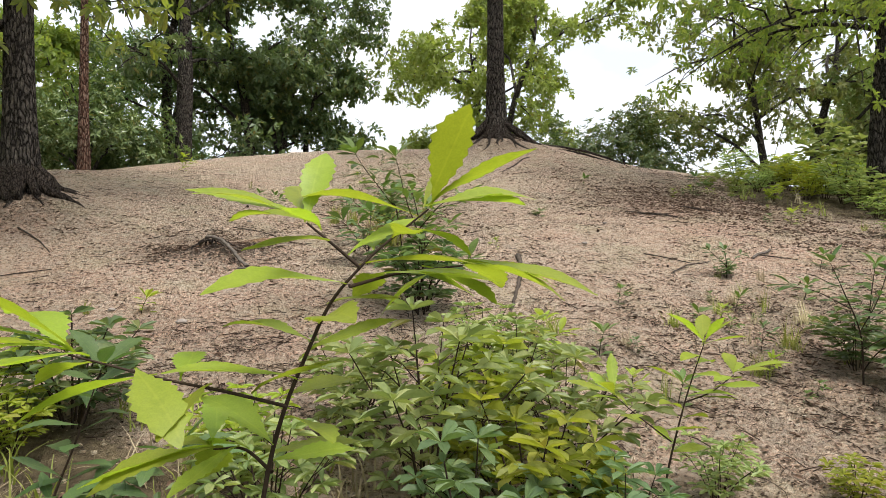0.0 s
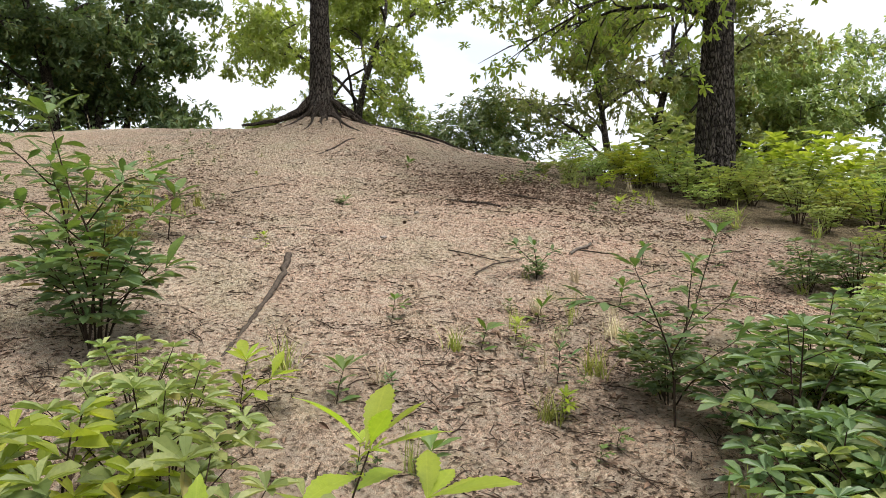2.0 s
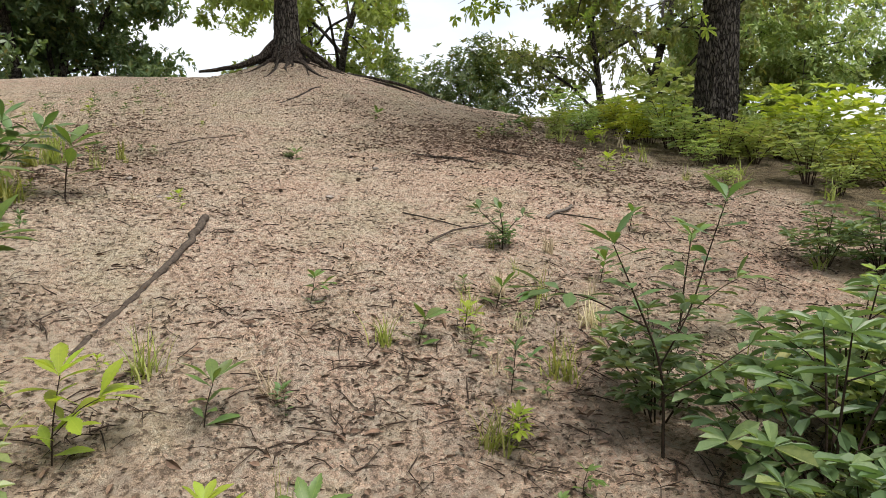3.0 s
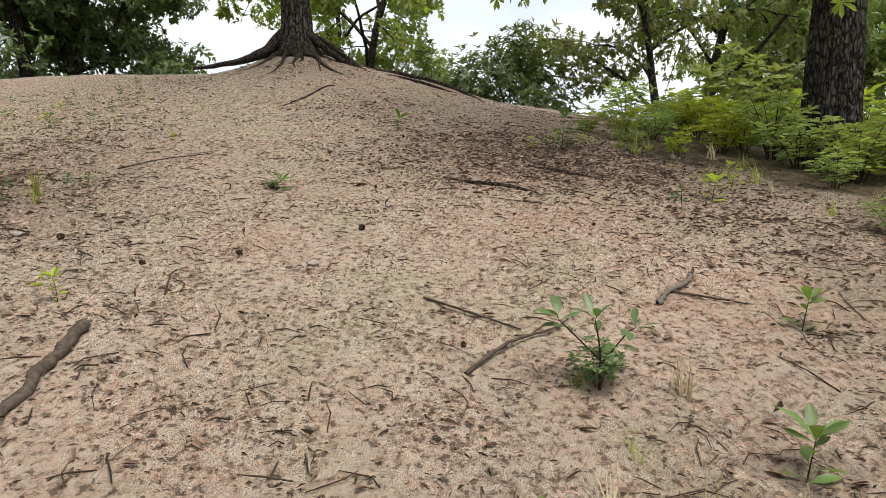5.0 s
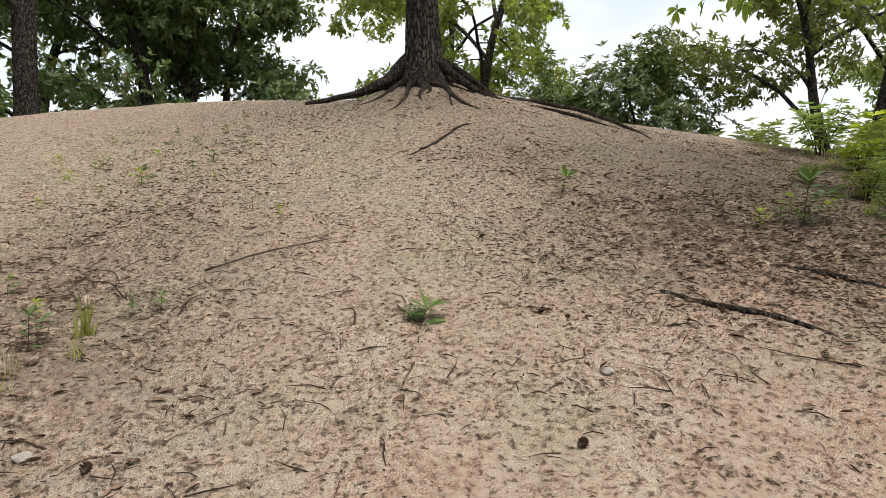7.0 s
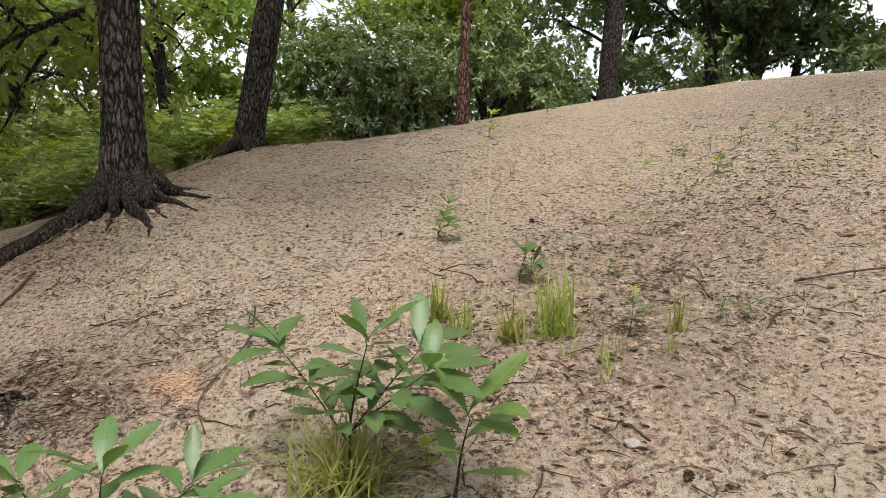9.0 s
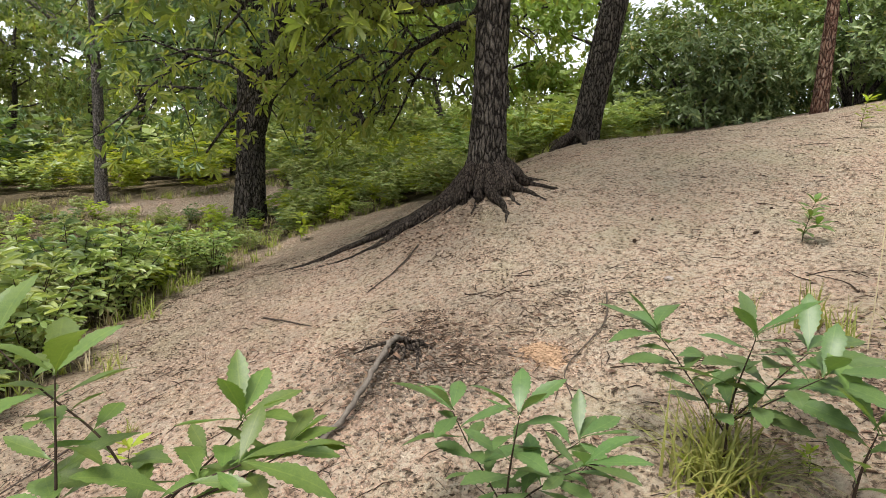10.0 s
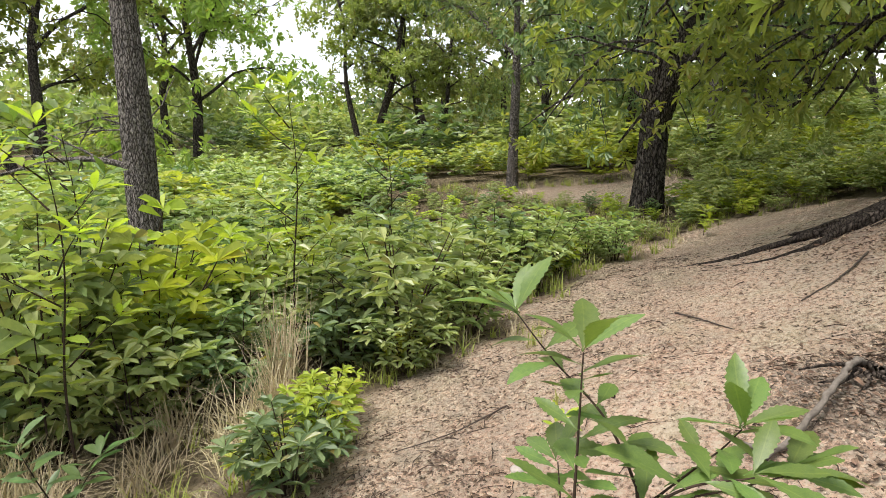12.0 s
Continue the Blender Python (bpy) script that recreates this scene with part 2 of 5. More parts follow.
g_clay = mixer(gt, span(gt, g_lump, 0.40, 0.62), (0.56, 0.335, 0.235), (0.72, 0.52, 0.41))
g_clayf = gt.nodes.new("ShaderNodeMath")
g_clayf.operation = "MULTIPLY"
gt.links.new(g_sep.outputs["Blue"], g_clayf.inputs[0])
gt.links.new(span(gt, g_mid, 0.36, 0.56, 0.35, 1.0), g_clayf.inputs[1])
g_col = mixer(gt, g_clayf.outputs[0], g_col, g_clay)
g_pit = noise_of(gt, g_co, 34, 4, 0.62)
g_moss = noise_of(gt, g_co, 1.7, 4, 0.6)
g_col = mixer(gt, span(gt, g_moss, 0.50, 0.66, 0, 0.45), g_col, (0.50, 0.45, 0.29))
# painted shade in the pits and light on their rims, matching the bump
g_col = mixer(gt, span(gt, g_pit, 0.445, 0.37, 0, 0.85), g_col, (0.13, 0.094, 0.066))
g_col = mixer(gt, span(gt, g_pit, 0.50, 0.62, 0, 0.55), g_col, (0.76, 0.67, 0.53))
g_lit = noise_of(gt, g_co, 9, 6, 0.7)
g_litf = gt.nodes.new("ShaderNodeMath")
g_litf.operation = "MULTIPLY"
gt.links.new(g_sep.outputs["Green"], g_litf.inputs[0])
gt.links.new(span(gt, g_lit, 0.38, 0.58), g_litf.inputs[1])
g_col = mixer(gt, g_litf.outputs[0], g_col, (0.19, 0.135, 0.10))
g_hum = mixer(gt, span(gt, g_lit, 0.35, 0.65), (0.09, 0.07, 0.045), (0.23, 0.18, 0.11))
g_col = mixer(gt, g_sep.outputs["Red"], g_col, g_hum)
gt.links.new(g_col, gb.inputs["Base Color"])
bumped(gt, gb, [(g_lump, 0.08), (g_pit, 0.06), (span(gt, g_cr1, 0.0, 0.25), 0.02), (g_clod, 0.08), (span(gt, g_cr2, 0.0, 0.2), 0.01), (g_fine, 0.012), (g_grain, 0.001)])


# ---- shape of the land ----
LEVEL = 0.4
HILLS = [(-1,16,7,1.208),(-7,14,5,-0.216),(6,13,5,0.167),(0,8,3.5,0.135),(-4,8,3,-0.007),(4,7,3,0.168),(-2,4,3,0.383),(3,3,3,-0.1),(-9,5,4,-0.895),(0,0,4,-0.9),(3,10.5,3,-0.139),(-3,12,3.5,-0.633),(12,10,6,0.556),(-14,10,8,1.893),(-4,22,7,1.623),(8,20,7,1.6),(-3,24,6,0.75),(-10,20,5,0.486),(1,12.7,2.5,0.5),(-6,9.5,2.5,0.889),(-16,3,6,-0.467),(-4,14.5,1.8,0.10),(-1.5,15,1.6,0.07),(-9,13,2,-0.10),(-7.2,10.5,1.0,-0.16),(3,13.5,0.9,0.085),(4.6,14,1.3,-0.10)]
MOUNDS = [(1.0, 13.0, 0.5, 0.16), (1.0, 13.05, 1.3, 0.26), (-4.75, 7.05, 0.42, 0.2), (-4.8, 6.95, 0.85, 0.12), (-7.6, 9.95, 0.7, 0.12), (-2.05, 5.62, 0.28, 0.10)]


def height(x, y):
    """The land's height, on numbers or arrays."""
    z = LEVEL + 0 * x
    for a, b, s, k in HILLS + MOUNDS:
        z = z + k * np.exp(-((x - a) ** 2 + (y - b) ** 2) / (2 * s * s))
    return z


def relief(x, y):
    """Small rills, lumps and footmarks on the sand."""
    r = 0.018 * np.sin(1.9 * x + 1.3 * np.sin(0.8 * y)) * np.sin(1.5 * y + 0.9 * np.sin(1.1 * x))
    r = r + 0.010 * np.sin(5.1 * x + 2.2 * np.sin(1.7 * y + 1)) * np.sin(4.3 * y + 1.7 * np.sin(2.3 * x))
    return r + 0.006 * np.sin(11.7 * x + 2 * np.sin(4.1 * y)) * np.sin(10.3 * y + 2 * np.sin(3.7 * x + 2))


def on_ground(x, y):
    return float(height(x, y) + relief(x, y))


WEST_X = [-30, -14, -10.8, -9.3, -7.5, -5.7, -3.8, -2.8, -1.9, -1.0, 0.2, 1.2, 2.0, 2.6, 3.0, 3.6, 4.4, 5.4]
WEST_Y = [14, 9.2, 7.3, 6.1, 4.6, 3.8, 3.55, 3.15, 2.9, 2.8, 2.7, 2.3, 2.4, 3.2, 3.7, 4.4, 5.0, 5.6]
EAST_Y = [5, 6, 8, 9.5, 10.5, 12.5, 15, 20]
EAST_X = [4.9, 5.3, 5.15, 4.75, 4.5, 5.2, 5.6, 5.0]


TRAIL_Y, TRAIL_X = [-6, -4, -1, 1, 3.2, 5, 8], [-22, -19.5, -16.3, -14.5, -13.7, -13.2, -12.6]


def growth(x, y):
    """How far inside the green cover a place lies, in metres (negative: on the sand)."""
    south = np.interp(x, WEST_X, WEST_Y) - y
    east = x - np.interp(y, EAST_Y, EAST_X)
    west = -7.3 - 0.55 * (y - 8) - x
    hollow = -9.3 + 0.74 * (y - 5.75) - x
    north = y - 21.5
    g = np.maximum(np.maximum(south * 0.8, east), np.maximum(np.where(y > 7.2, west, np.where(y > 5.6, hollow, -9)), north))
    trail = np.exp(-((x - np.interp(y, TRAIL_Y, TRAIL_X)) / 1.35) ** 2) * (y > -6) * (y < 6)
    far = np.exp(-(((x + 36) / 4.5) ** 2 + ((y + 8.5) / 3) ** 2))
    return g - 7 * trail - 30 * far


def wobble(x, y):
    return 0.22 * np.sin(3.1 * x + 1.1 * np.sin(2.3 * y)) + 0.16 * np.sin(5.3 * y + 1.4 * np.sin(4.1 * x))


# ---- mesh helpers ----
def raw_mesh(name, verts, quads, mat, smooth=True):
    """A mesh out of arrays of corners and four-cornered faces."""
    verts, quads = np.asarray(verts, dtype=np.float32), np.asarray(quads, dtype=np.int32)
    me = bpy.data.meshes.new(name)
    me.vertices.add(len(verts))
    me.vertices.foreach_set("co", verts.ravel())
    me.loops.add(quads.size)
    me.loops.foreach_set("vertex_index", quads.ravel())
    me.polygons.add(len(quads))
    me.polygons.foreach_set("loop_start", np.arange(len(quads), dtype=np.int32) * 4)
    me.polygons.foreach_set("loop_total", np.full(len(quads), 4, dtype=np.int32))
    me.polygons.foreach_set("use_smooth", np.full(len(quads), smooth))
    me.update(calc_edges=True)
    me.validate()
    me.materials.append(mat)
    return me


def part(name, me, parent, label=""):
    ob = new(name, me)
    ob.parent = parent
    return tagged(ob, label)


def thing(name, m, label, category, group="", kind=""):
    ob = new(name)
    ob.empty_display_size = 0.1
    ob.matrix_world = m
    return tagged(ob, label, category, group, kind)


class Shape:
    """Gathers corners and faces of one mesh."""

    def __init__(self):
        self.v, self.q, self.n = [], [], 0

    def add(self, v, q):
        self.v.append(np.asarray(v, dtype=float))
        self.q.append(np.asarray(q) + self.n)
        self.n += len(v)

    def mesh(self, name, mat, smooth=True):
        return raw_mesh(name, np.concatenate(self.v), np.concatenate(self.q), mat, smooth)

    def tube(self, pts, radii, sides=6, furrow=0.0, ridges=9, phase=0.0):
        pts = np.asarray(pts, dtype=float)
        radii = np.asarray(radii, dtype=float)
        n = len(pts)
        tang = np.gradient(pts, axis=0)
        tang /= np.linalg.norm(tang, axis=1)[:, None] + 1e-9
        ref = np.array([1.0, 0.13, 0.07]) if abs(tang[0][2]) > 0.7 else np.array([0.05, 0.1, 1.0])
        u = np.cross(tang, ref)
        u /= np.linalg.norm(u, axis=1)[:, None] + 1e-9
        w = np.cross(tang, u)
        a = np.linspace(0, 2 * np.pi, sides, endpoint=False)
        run = np.concatenate([[0], np.cumsum(np.linalg.norm(np.diff(pts, axis=0), axis=1))])
        r = np.repeat(radii[:, None], sides, axis=1)
        if furrow:
            s = run[:, None]
            warp = 0.5 * np.sin(2.3 * s + phase) + 0.35 * np.sin(5.9 * s + 2 * a + phase) + 0.22 * np.sin(13 * s + 3 * a)
            ridge = np.abs(np.sin(0.5 * ridges * a + warp)) ** 0.6
            cracks = np.clip(np.sin(21 * s + 4 * np.sin(2 * a + phase) + 3 * np.sin(5 * a)), 0.75, 1) - 0.75
            r = r * (1 + furrow * (ridge - 0.7) - furrow * 1.2 * cracks + 0.05 * np.sin(2 * a + 1.7 * s + phase))
        v = pts[:, None, :] + r[..., None] * (np.cos(a)[None, :, None] * u[:, None, :] + np.sin(a)[None, :, None] * w[:, None, :])
        i, j = np.meshgrid(np.arange(n - 1), np.arange(sides), indexing="ij")
        k = (j + 1) % sides
        q = np.stack([i * sides + j, i * sides + k, (i + 1) * sides + k, (i + 1) * sides + j], -1).reshape(-1, 4)
        self.add(v.reshape(-1, 3), q)

    def leaves(self, at, along, up, length, wide=0.42, fold=0.18, droop=0.15):
        """Small folded leaves, each of two faces."""
        at, along, up, length = (np.asarray(v, dtype=float) for v in (at, along, up, length))
        along = along / (np.linalg.norm(along, axis=1)[:, None] + 1e-9)
        side = np.cross(along, up)
        side /= np.linalg.norm(side, axis=1)[:, None] + 1e-9
        top = np.cross(side, along)
        rows = ((0, 0, 0), (0.40, 0.36, 1), (0.76, 0.44, 1), (1.0, 0, 0), (0.76, -0.44, 1), (0.40, -0.36, 1))
        v = []
        for f, s, lift in rows:
            p = at + along * (f * length)[:, None] + side * (s * wide * length)[:, None] + top * (lift * fold * wide * length)[:, None]
            p[:, 2] -= droop * length * f * f
            v.append(p)
        v = np.stack(v, 1).reshape(-1, 3)
        b = np.arange(len(at))[:, None] * 6
        q = np.concatenate([b + np.array([[0, 5, 4, 3]]), b + np.array([[0, 3, 2, 1]])])
        self.add(v, q)


def blades(shape, at, along, up, length, wide=0.5):
    """Plain one-faced leaves for foliage that stays far off."""
    along = along / (np.linalg.norm(along, axis=1)[:, None] + 1e-9)
    side = np.cross(along, up)
    side /= np.linalg.norm(side, axis=1)[:, None] + 1e-9
    top = np.cross(side, along)
    ln = length[:, None]
    v = np.stack([at, at + along * ln * 0.5 + side * ln * wide * 0.5 + top * ln * 0.06, at + along * ln - top * ln * 0.12, at + along * ln * 0.5 - side * ln * wide * 0.5 + top * ln * 0.06], 1)
    shape.add(v.reshape(-1, 3), np.arange(len(at) * 4).reshape(-1, 4))


def rosettes(rng, tips, lead, per, leaf):
    """Leaves that stand in whorls round twig tips: where, which way, the upper side and the length of each."""
    n = len(tips)
    lead = lead / (np.linalg.norm(lead, axis=1)[:, None] + 1e-6)
    ref = np.where(np.abs(lead[:, 2:3]) > 0.8, np.array([[1.0, 0, 0]]), np.array([[0, 0, 1.0]]))
    u = np.cross(lead, ref)
    u /= np.linalg.norm(u, axis=1)[:, None] + 1e-6
    w = np.cross(lead, u)
    a = (np.arange(per)[None] * 2.4 + rng.uniform(0, 6.283, (n, 1)) + rng.normal(0, 0.25, (n, per)))[..., None]
    out = np.cos(a) * u[:, None] + np.sin(a) * w[:, None] + lead[:, None] * rng.uniform(0.05, 0.9, (n, per, 1))
    at = tips[:, None] - lead[:, None] * (rng.uniform(0, 0.55, (n, per, 1)) * leaf)
    up = lead[:, None] + np.array([0, 0, 1.1]) + rng.normal(0, 0.22, (n, per, 3))
    size = leaf * rng.uniform(0.6, 1.2, (n, per)) * rng.uniform(0.8, 1.15, (n, 1))
    return at.reshape(-1, 3), out.reshape(-1, 3), up.reshape(-1, 3), size.ravel()


def bend(points, n):
    """A smooth line through a few points."""
    p = np.asarray(points, dtype=float)
    t = np.linspace(0, len(p) - 1, n)
    i = np.clip(t.astype(int), 0, len(p) - 2)
    f = (t - i)[:, None]
    pad = np.vstack([2 * p[0] - p[1], p, 2 * p[-1] - p[-2]])
    a, b, c, d = pad[i], pad[i + 1], pad[i + 2], pad[i + 3]
    return 0.5 * (2 * b + (c - a) * f + (2 * a - 5 * b + 4 * c - d) * f**2 + (3 * b - a - 3 * c + d) * f**3)


# ---- ground ----
def crumbs(x, y):
    """Broken crust: uneven lumps a hand wide and smaller."""
    a = np.sin(23 * x + 3 * np.sin(9 * y + 2 * np.sin(4 * x))) * np.sin(27 * y + 3 * np.sin(11 * x + 1.5))
    b = np.sin(47 * x + 2.5 * np.sin(19 * y)) * np.sin(43 * y + 2.5 * np.sin(17 * x + 0.7))
    return a + 0.8 * b


def build_ground():
    def axis(lo, hi, step, reach):
        core = np.arange(lo, hi + 1e-6, step)
        out, d = [], step
        while (out[-1] if out else 0) < reach:
            d *= 1.16
            out.append((out[-1] if out else 0) + d)
        out = np.array(out)
        return np.concatenate([lo - out[::-1], core, hi + out])
    xs, ys = axis(-6.5, 5.5, 0.036, 1500), axis(2.0, 13.6, 0.036, 1500)
    gx, gy = np.meshgrid(xs, ys, indexing="ij")
    near = np.exp(-(((gx + 1) / 22) ** 2 + ((gy - 9) / 22) ** 2))
    z = height(gx, gy) + relief(gx, gy) * near
    rng = np.random.default_rng(4)
    z = z + (rng.normal(0, 0.0026, z.shape) + 0.0045 * crumbs(gx, gy)) * (near > 0.6)
    v = np.stack([gx, gy, z], -1).reshape(-1, 3)
    n, m = len(xs), len(ys)
    i, j = np.meshgrid(np.arange(n - 1), np.arange(m - 1), indexing="ij")
    q = np.stack([i * m + j, (i + 1) * m + j, (i + 1) * m + j + 1, i * m + j + 1], -1).reshape(-1, 4)
    me = raw_mesh("ground", v, q, GROUND)
    g = growth(gx, gy) + wobble(gx, gy)
    red = np.clip(g / 0.5 + 0.3, 0, 1)
    band = np.exp(-((g + 0.7) / 0.8) ** 2) * 0.5
    drift = 0.7 * np.exp(-(((gx - 1.0) / 0.75) ** 2 + ((gy - 12.7) / 0.6) ** 2)) + np.exp(-(((gx - 3.2) / 1.3) ** 2 + ((gy - 9.3) / 1.1) ** 2))
    drift = drift + 1.4 * np.exp(-(((gx + 2.1) / 0.5) ** 2 + ((gy - 5.75) / 0.4) ** 2)) + 0.6 * np.exp(-(((gx + 0.9) / 1.2) ** 2 + ((gy - 8.9) / 1.6) ** 2))
    drift = drift + 0.55 * np.exp(-(((gx + 2.4) / 0.7) ** 2 + ((gy - 6.25) / 0.45) ** 2)) + 0.4 * np.exp(-(((gx + 0.2) / 0.5) ** 2 + ((gy - 7.6) / 0.9) ** 2)) + 0.4 * np.exp(-(((gx - 2.1) / 1.0) ** 2 + ((gy - 11) / 0.6) ** 2))
    drift = drift + 0.7 * np.exp(-(((gx + 4.6) / 0.8) ** 2 + ((gy - 6.8) / 0.6) ** 2)) + 0.3 * np.exp(-(((gx - 2.2) / 1.2) ** 2 + ((gy - 4.6) / 1.0) ** 2))
    green = np.clip(band + drift, 0, 1)
    clay = np.zeros_like(red)
    for a, b, sx, sy, k in ((1.6, 8.1, 0.8, 0.5, 0.5), (2.8, 7.2, 0.9, 0.55, 0.9), (3.5, 6.3, 0.7, 0.6, 0.95), (4.1, 5.3, 0.6, 0.7, 0.8), (1.2, 7.1, 0.5, 0.35, 0.7), (3.1, 8.5, 0.7, 0.4, 0.9), (3.3, 7.6, 0.8, 0.4, 0.8),
                            (1.2, 5.2, 0.8, 0.9, 0.5), (-1.8, 6.32, 0.17, 0.13, 1.0), (-3.4, 5.0, 1.4, 0.7, 0.55), (-1.6, 4.3, 1.2, 0.6, 0.5), (-4.4, 6.4, 0.5, 0.3, 0.8), (0.6, 7.9, 0.4, 0.3, 0.4), (-6.0, 14.5, 1.5, 1.2, 0.4)):
        clay = np.maximum(clay, k * np.exp(-(((gx - a) / sx) ** 2 + ((gy - b) / sy) ** 2)))
    col = np.stack([red, green, clay, 1 + 0 * red], -1).reshape(-1, 4)
    at = me.color_attributes.new("cover", "FLOAT_COLOR", "POINT")
    at.data.foreach_set("color", col.astype(np.float32).ravel())
    ob = new("ground", me)
    tagged(ob, "pale sandy hillside ground with scattered dark litter", "ground", kind="structure")


build_ground()


# ---- trees ----
def crown_twigs(rng, start, az, rise, length, droop, subs):
    """The line of a limb, its side branches, and the places where leaves gather."""
    n = 9
    t = np.linspace(0, 1, n)
    swing = az + np.cumsum(rng.normal(0, 0.16, n))
    step = length / (n - 1)
    dx, dy = np.cumsum(np.cos(swing)) * step, np.cumsum(np.sin(swing)) * step
    z = length * (rise * t - droop * t * t) + np.cumsum(rng.normal(0, 0.02, n)) * length
    limb = np.stack([dx - dx[0], dy - dy[0], z - z[0]], -1) + np.asarray(start)
    lines, spots = [limb], []
    for k in range(subs):
        f = 0.25 + 0.75 * (k + rng.random()) / subs
        p = limb[min(n - 1, int(f * (n - 1)))]
        a = az + (1 if k % 2 else -1) * rng.uniform(0.3, 1.4)
        ln = length * rng.uniform(0.22, 0.55)
        tt = np.linspace(0, 1, 5)
        up = rng.uniform(-0.2, 0.95)
        sub = np.stack([math.cos(a) * ln * tt, math.sin(a) * ln * tt, ln * (up * tt - droop * tt**2)], -1) + p
        sub[1:] += rng.normal(0, 0.04 * ln, (4, 3))
        lines.append(sub)
        spots += [sub[2], sub[3], sub[4], sub[4]]
        tw = sub[4] + rng.normal(0, 0.22, 3) * ln
        lines.append(np.stack([sub[2], (sub[2] + tw) / 2 + np.array([0, 0, 0.05 * ln]), tw]))
        spots.append(tw)
    spots += [limb[-1], limb[-3], limb[-2], limb[5]]
    return lines, spots


def tree(base, tall, r, lean, crown_low, crown_wide, leaves, leaf, mat, bark, seed, label, limbs=11, fork=None, droop=0.35, spread=0.30,
         near=True, own_limbs=(), flare=1.5, category="tree", name="tree", rise=0.8, bend_at=0.0, low_reach=1.0, sink=0.25, stems=1):
    """A broadleaf tree: trunk, limbs and a crown of separate leaves in clumps."""
    rng = np.random.default_rng(seed)
    x, y = base
    ob = thing(name, pose(x, y, on_ground(x, y)), label, category)
    body = Shape()
    lines_up = []
    for k in range(stems):
        n = int(tall / 0.06) if near else 18
        t = np.linspace(0, 1, n)
        sway = 0.05 if near else 0.22
        a0 = seed + k * 2.2
        tip = (0.0 if stems == 1 else 0.28) * tall
        wx = sway * np.sin(1.1 * t * tall + a0) * t + tip * math.cos(a0) * t**0.8
        wy = sway * np.sin(0.9 * t * tall + 2 * a0) * t + tip * math.sin(a0) * t**0.8
        trunk = np.stack([lean[0] * tall * t + wx + bend_at * np.sin(np.pi * t), lean[1] * tall * t + wy, tall * t - sink * (1 - t)], -1)
        rad = r * (1 if k == 0 else 0.75) * (1 - 0.8 * t**1.1) * (1 + (flare - 1) * np.exp(-t * tall / 0.28))
        body.tube(trunk, rad, 48 if near else 9, 0.16 if near else 0.05, 15, seed + k)
        lines_up.append((trunk, t))
    trunk, t = lines_up[0]
    rad = r * (1 - 0.8 * t**1.1)
    if fork:
        fh, fdx, fdy = fork
        i0 = int(fh / tall * (len(t) - 1))
        tt = np.linspace(0, 1, len(t) - i0)
        f2 = trunk[i0] + np.stack([fdx * tt**0.85, fdy * tt**0.85, (tall - fh) * 0.95 * tt], -1)
        body.tube(f2, rad[i0] * 0.85 * (1 - 0.75 * tt), 34 if near else 8, 0.14 if near else 0.0, 11, seed + 2)
        lines_up.append((f2, np.linspace(fh / tall, 1, len(t) - i0)))
    limb_shapes, spots = [], []
    plans = list(own_limbs)
    for k in range(limbs):
        f = (k + 0.5) / limbs
        h = crown_low + (tall - crown_low) * f**0.85 * 0.98
        prof = low_reach * (1 - f) + 1.0 * f if f < 0.4 else 1.0
        ln = crown_wide * prof * math.sqrt(max(0.06, 1 - (f - 0.3) ** 2 / 0.6)) * rng.uniform(0.7, 1.15)
        plans.append((h, k * 2.399 + seed + rng.uniform(-0.5, 0.5), ln, rise * rng.uniform(0.5, 1.35)))
    for k, (h, az, ln, ri) in enumerate(plans):
        line, tl = lines_up[k % len(lines_up)] if k >= len(own_limbs) else lines_up[0]
        i = min(len(line) - 1, int(np.searchsorted(tl, h / tall)))
        lines, sp = crown_twigs(rng, line[i], az, ri, ln, droop, 8 if near else 5)
        s = Shape()
        rr = min(r * 0.36, 0.014 + 0.014 * ln)
        s.tube(bend(lines[0], 14), np.linspace(rr, rr * 0.2, 14), 8 if near else 5, 0.08 if near else 0)
        for sub in lines[1:]:
            s.tube(sub, np.linspace(rr * 0.36, rr * 0.08, len(sub)), 5 if near else 3)
        limb_shapes.append(s)
        spots += sp
    if near:
        part("trunk", body.mesh("trunk", bark), ob)
        for s in limb_shapes:
            part("limb", s.mesh("limb", bark), ob)
    else:
        for s in limb_shapes:
            body.v += s.v
            body.q += [q + body.n for q in s.q]
            body.n += s.n
        part("trunk", body.mesh("trunk", bark), ob)
    if leaves:
        spots = np.array(spots)
        spots = spots[rng.random(len(spots)) < 0.9]
        size = rng.uniform(0.5, 1.5, len(spots))
        per = 8 if near else 7
        n = leaves // per
        pick = rng.choice(len(spots), n, p=size**2 / (size**2).sum())
        off = rng.normal(0, 1, (n, 3))
        off = off / (np.linalg.norm(off, axis=1)[:, None] + 1e-6) * rng.random((n, 1)) ** 0.4 * 1.5
        off = off * (spread * size[pick])[:, None] * np.array([1, 1, 0.62])
        lead = off / (spread + 1e-6) + rng.normal(0, 0.3, (n, 3)) + np.array([0, 0, 0.35 - 0.5 * droop])
        s = Shape()
        leaf_at = rosettes(rng, spots[pick] + off, lead, per, leaf)
        if near:
            s.leaves(*leaf_at, 0.40, 0.2, 0.25)
        else:
            blades(s, *leaf_at)
        part("crown", s.mesh("crown", mat, False), ob)
    return ob


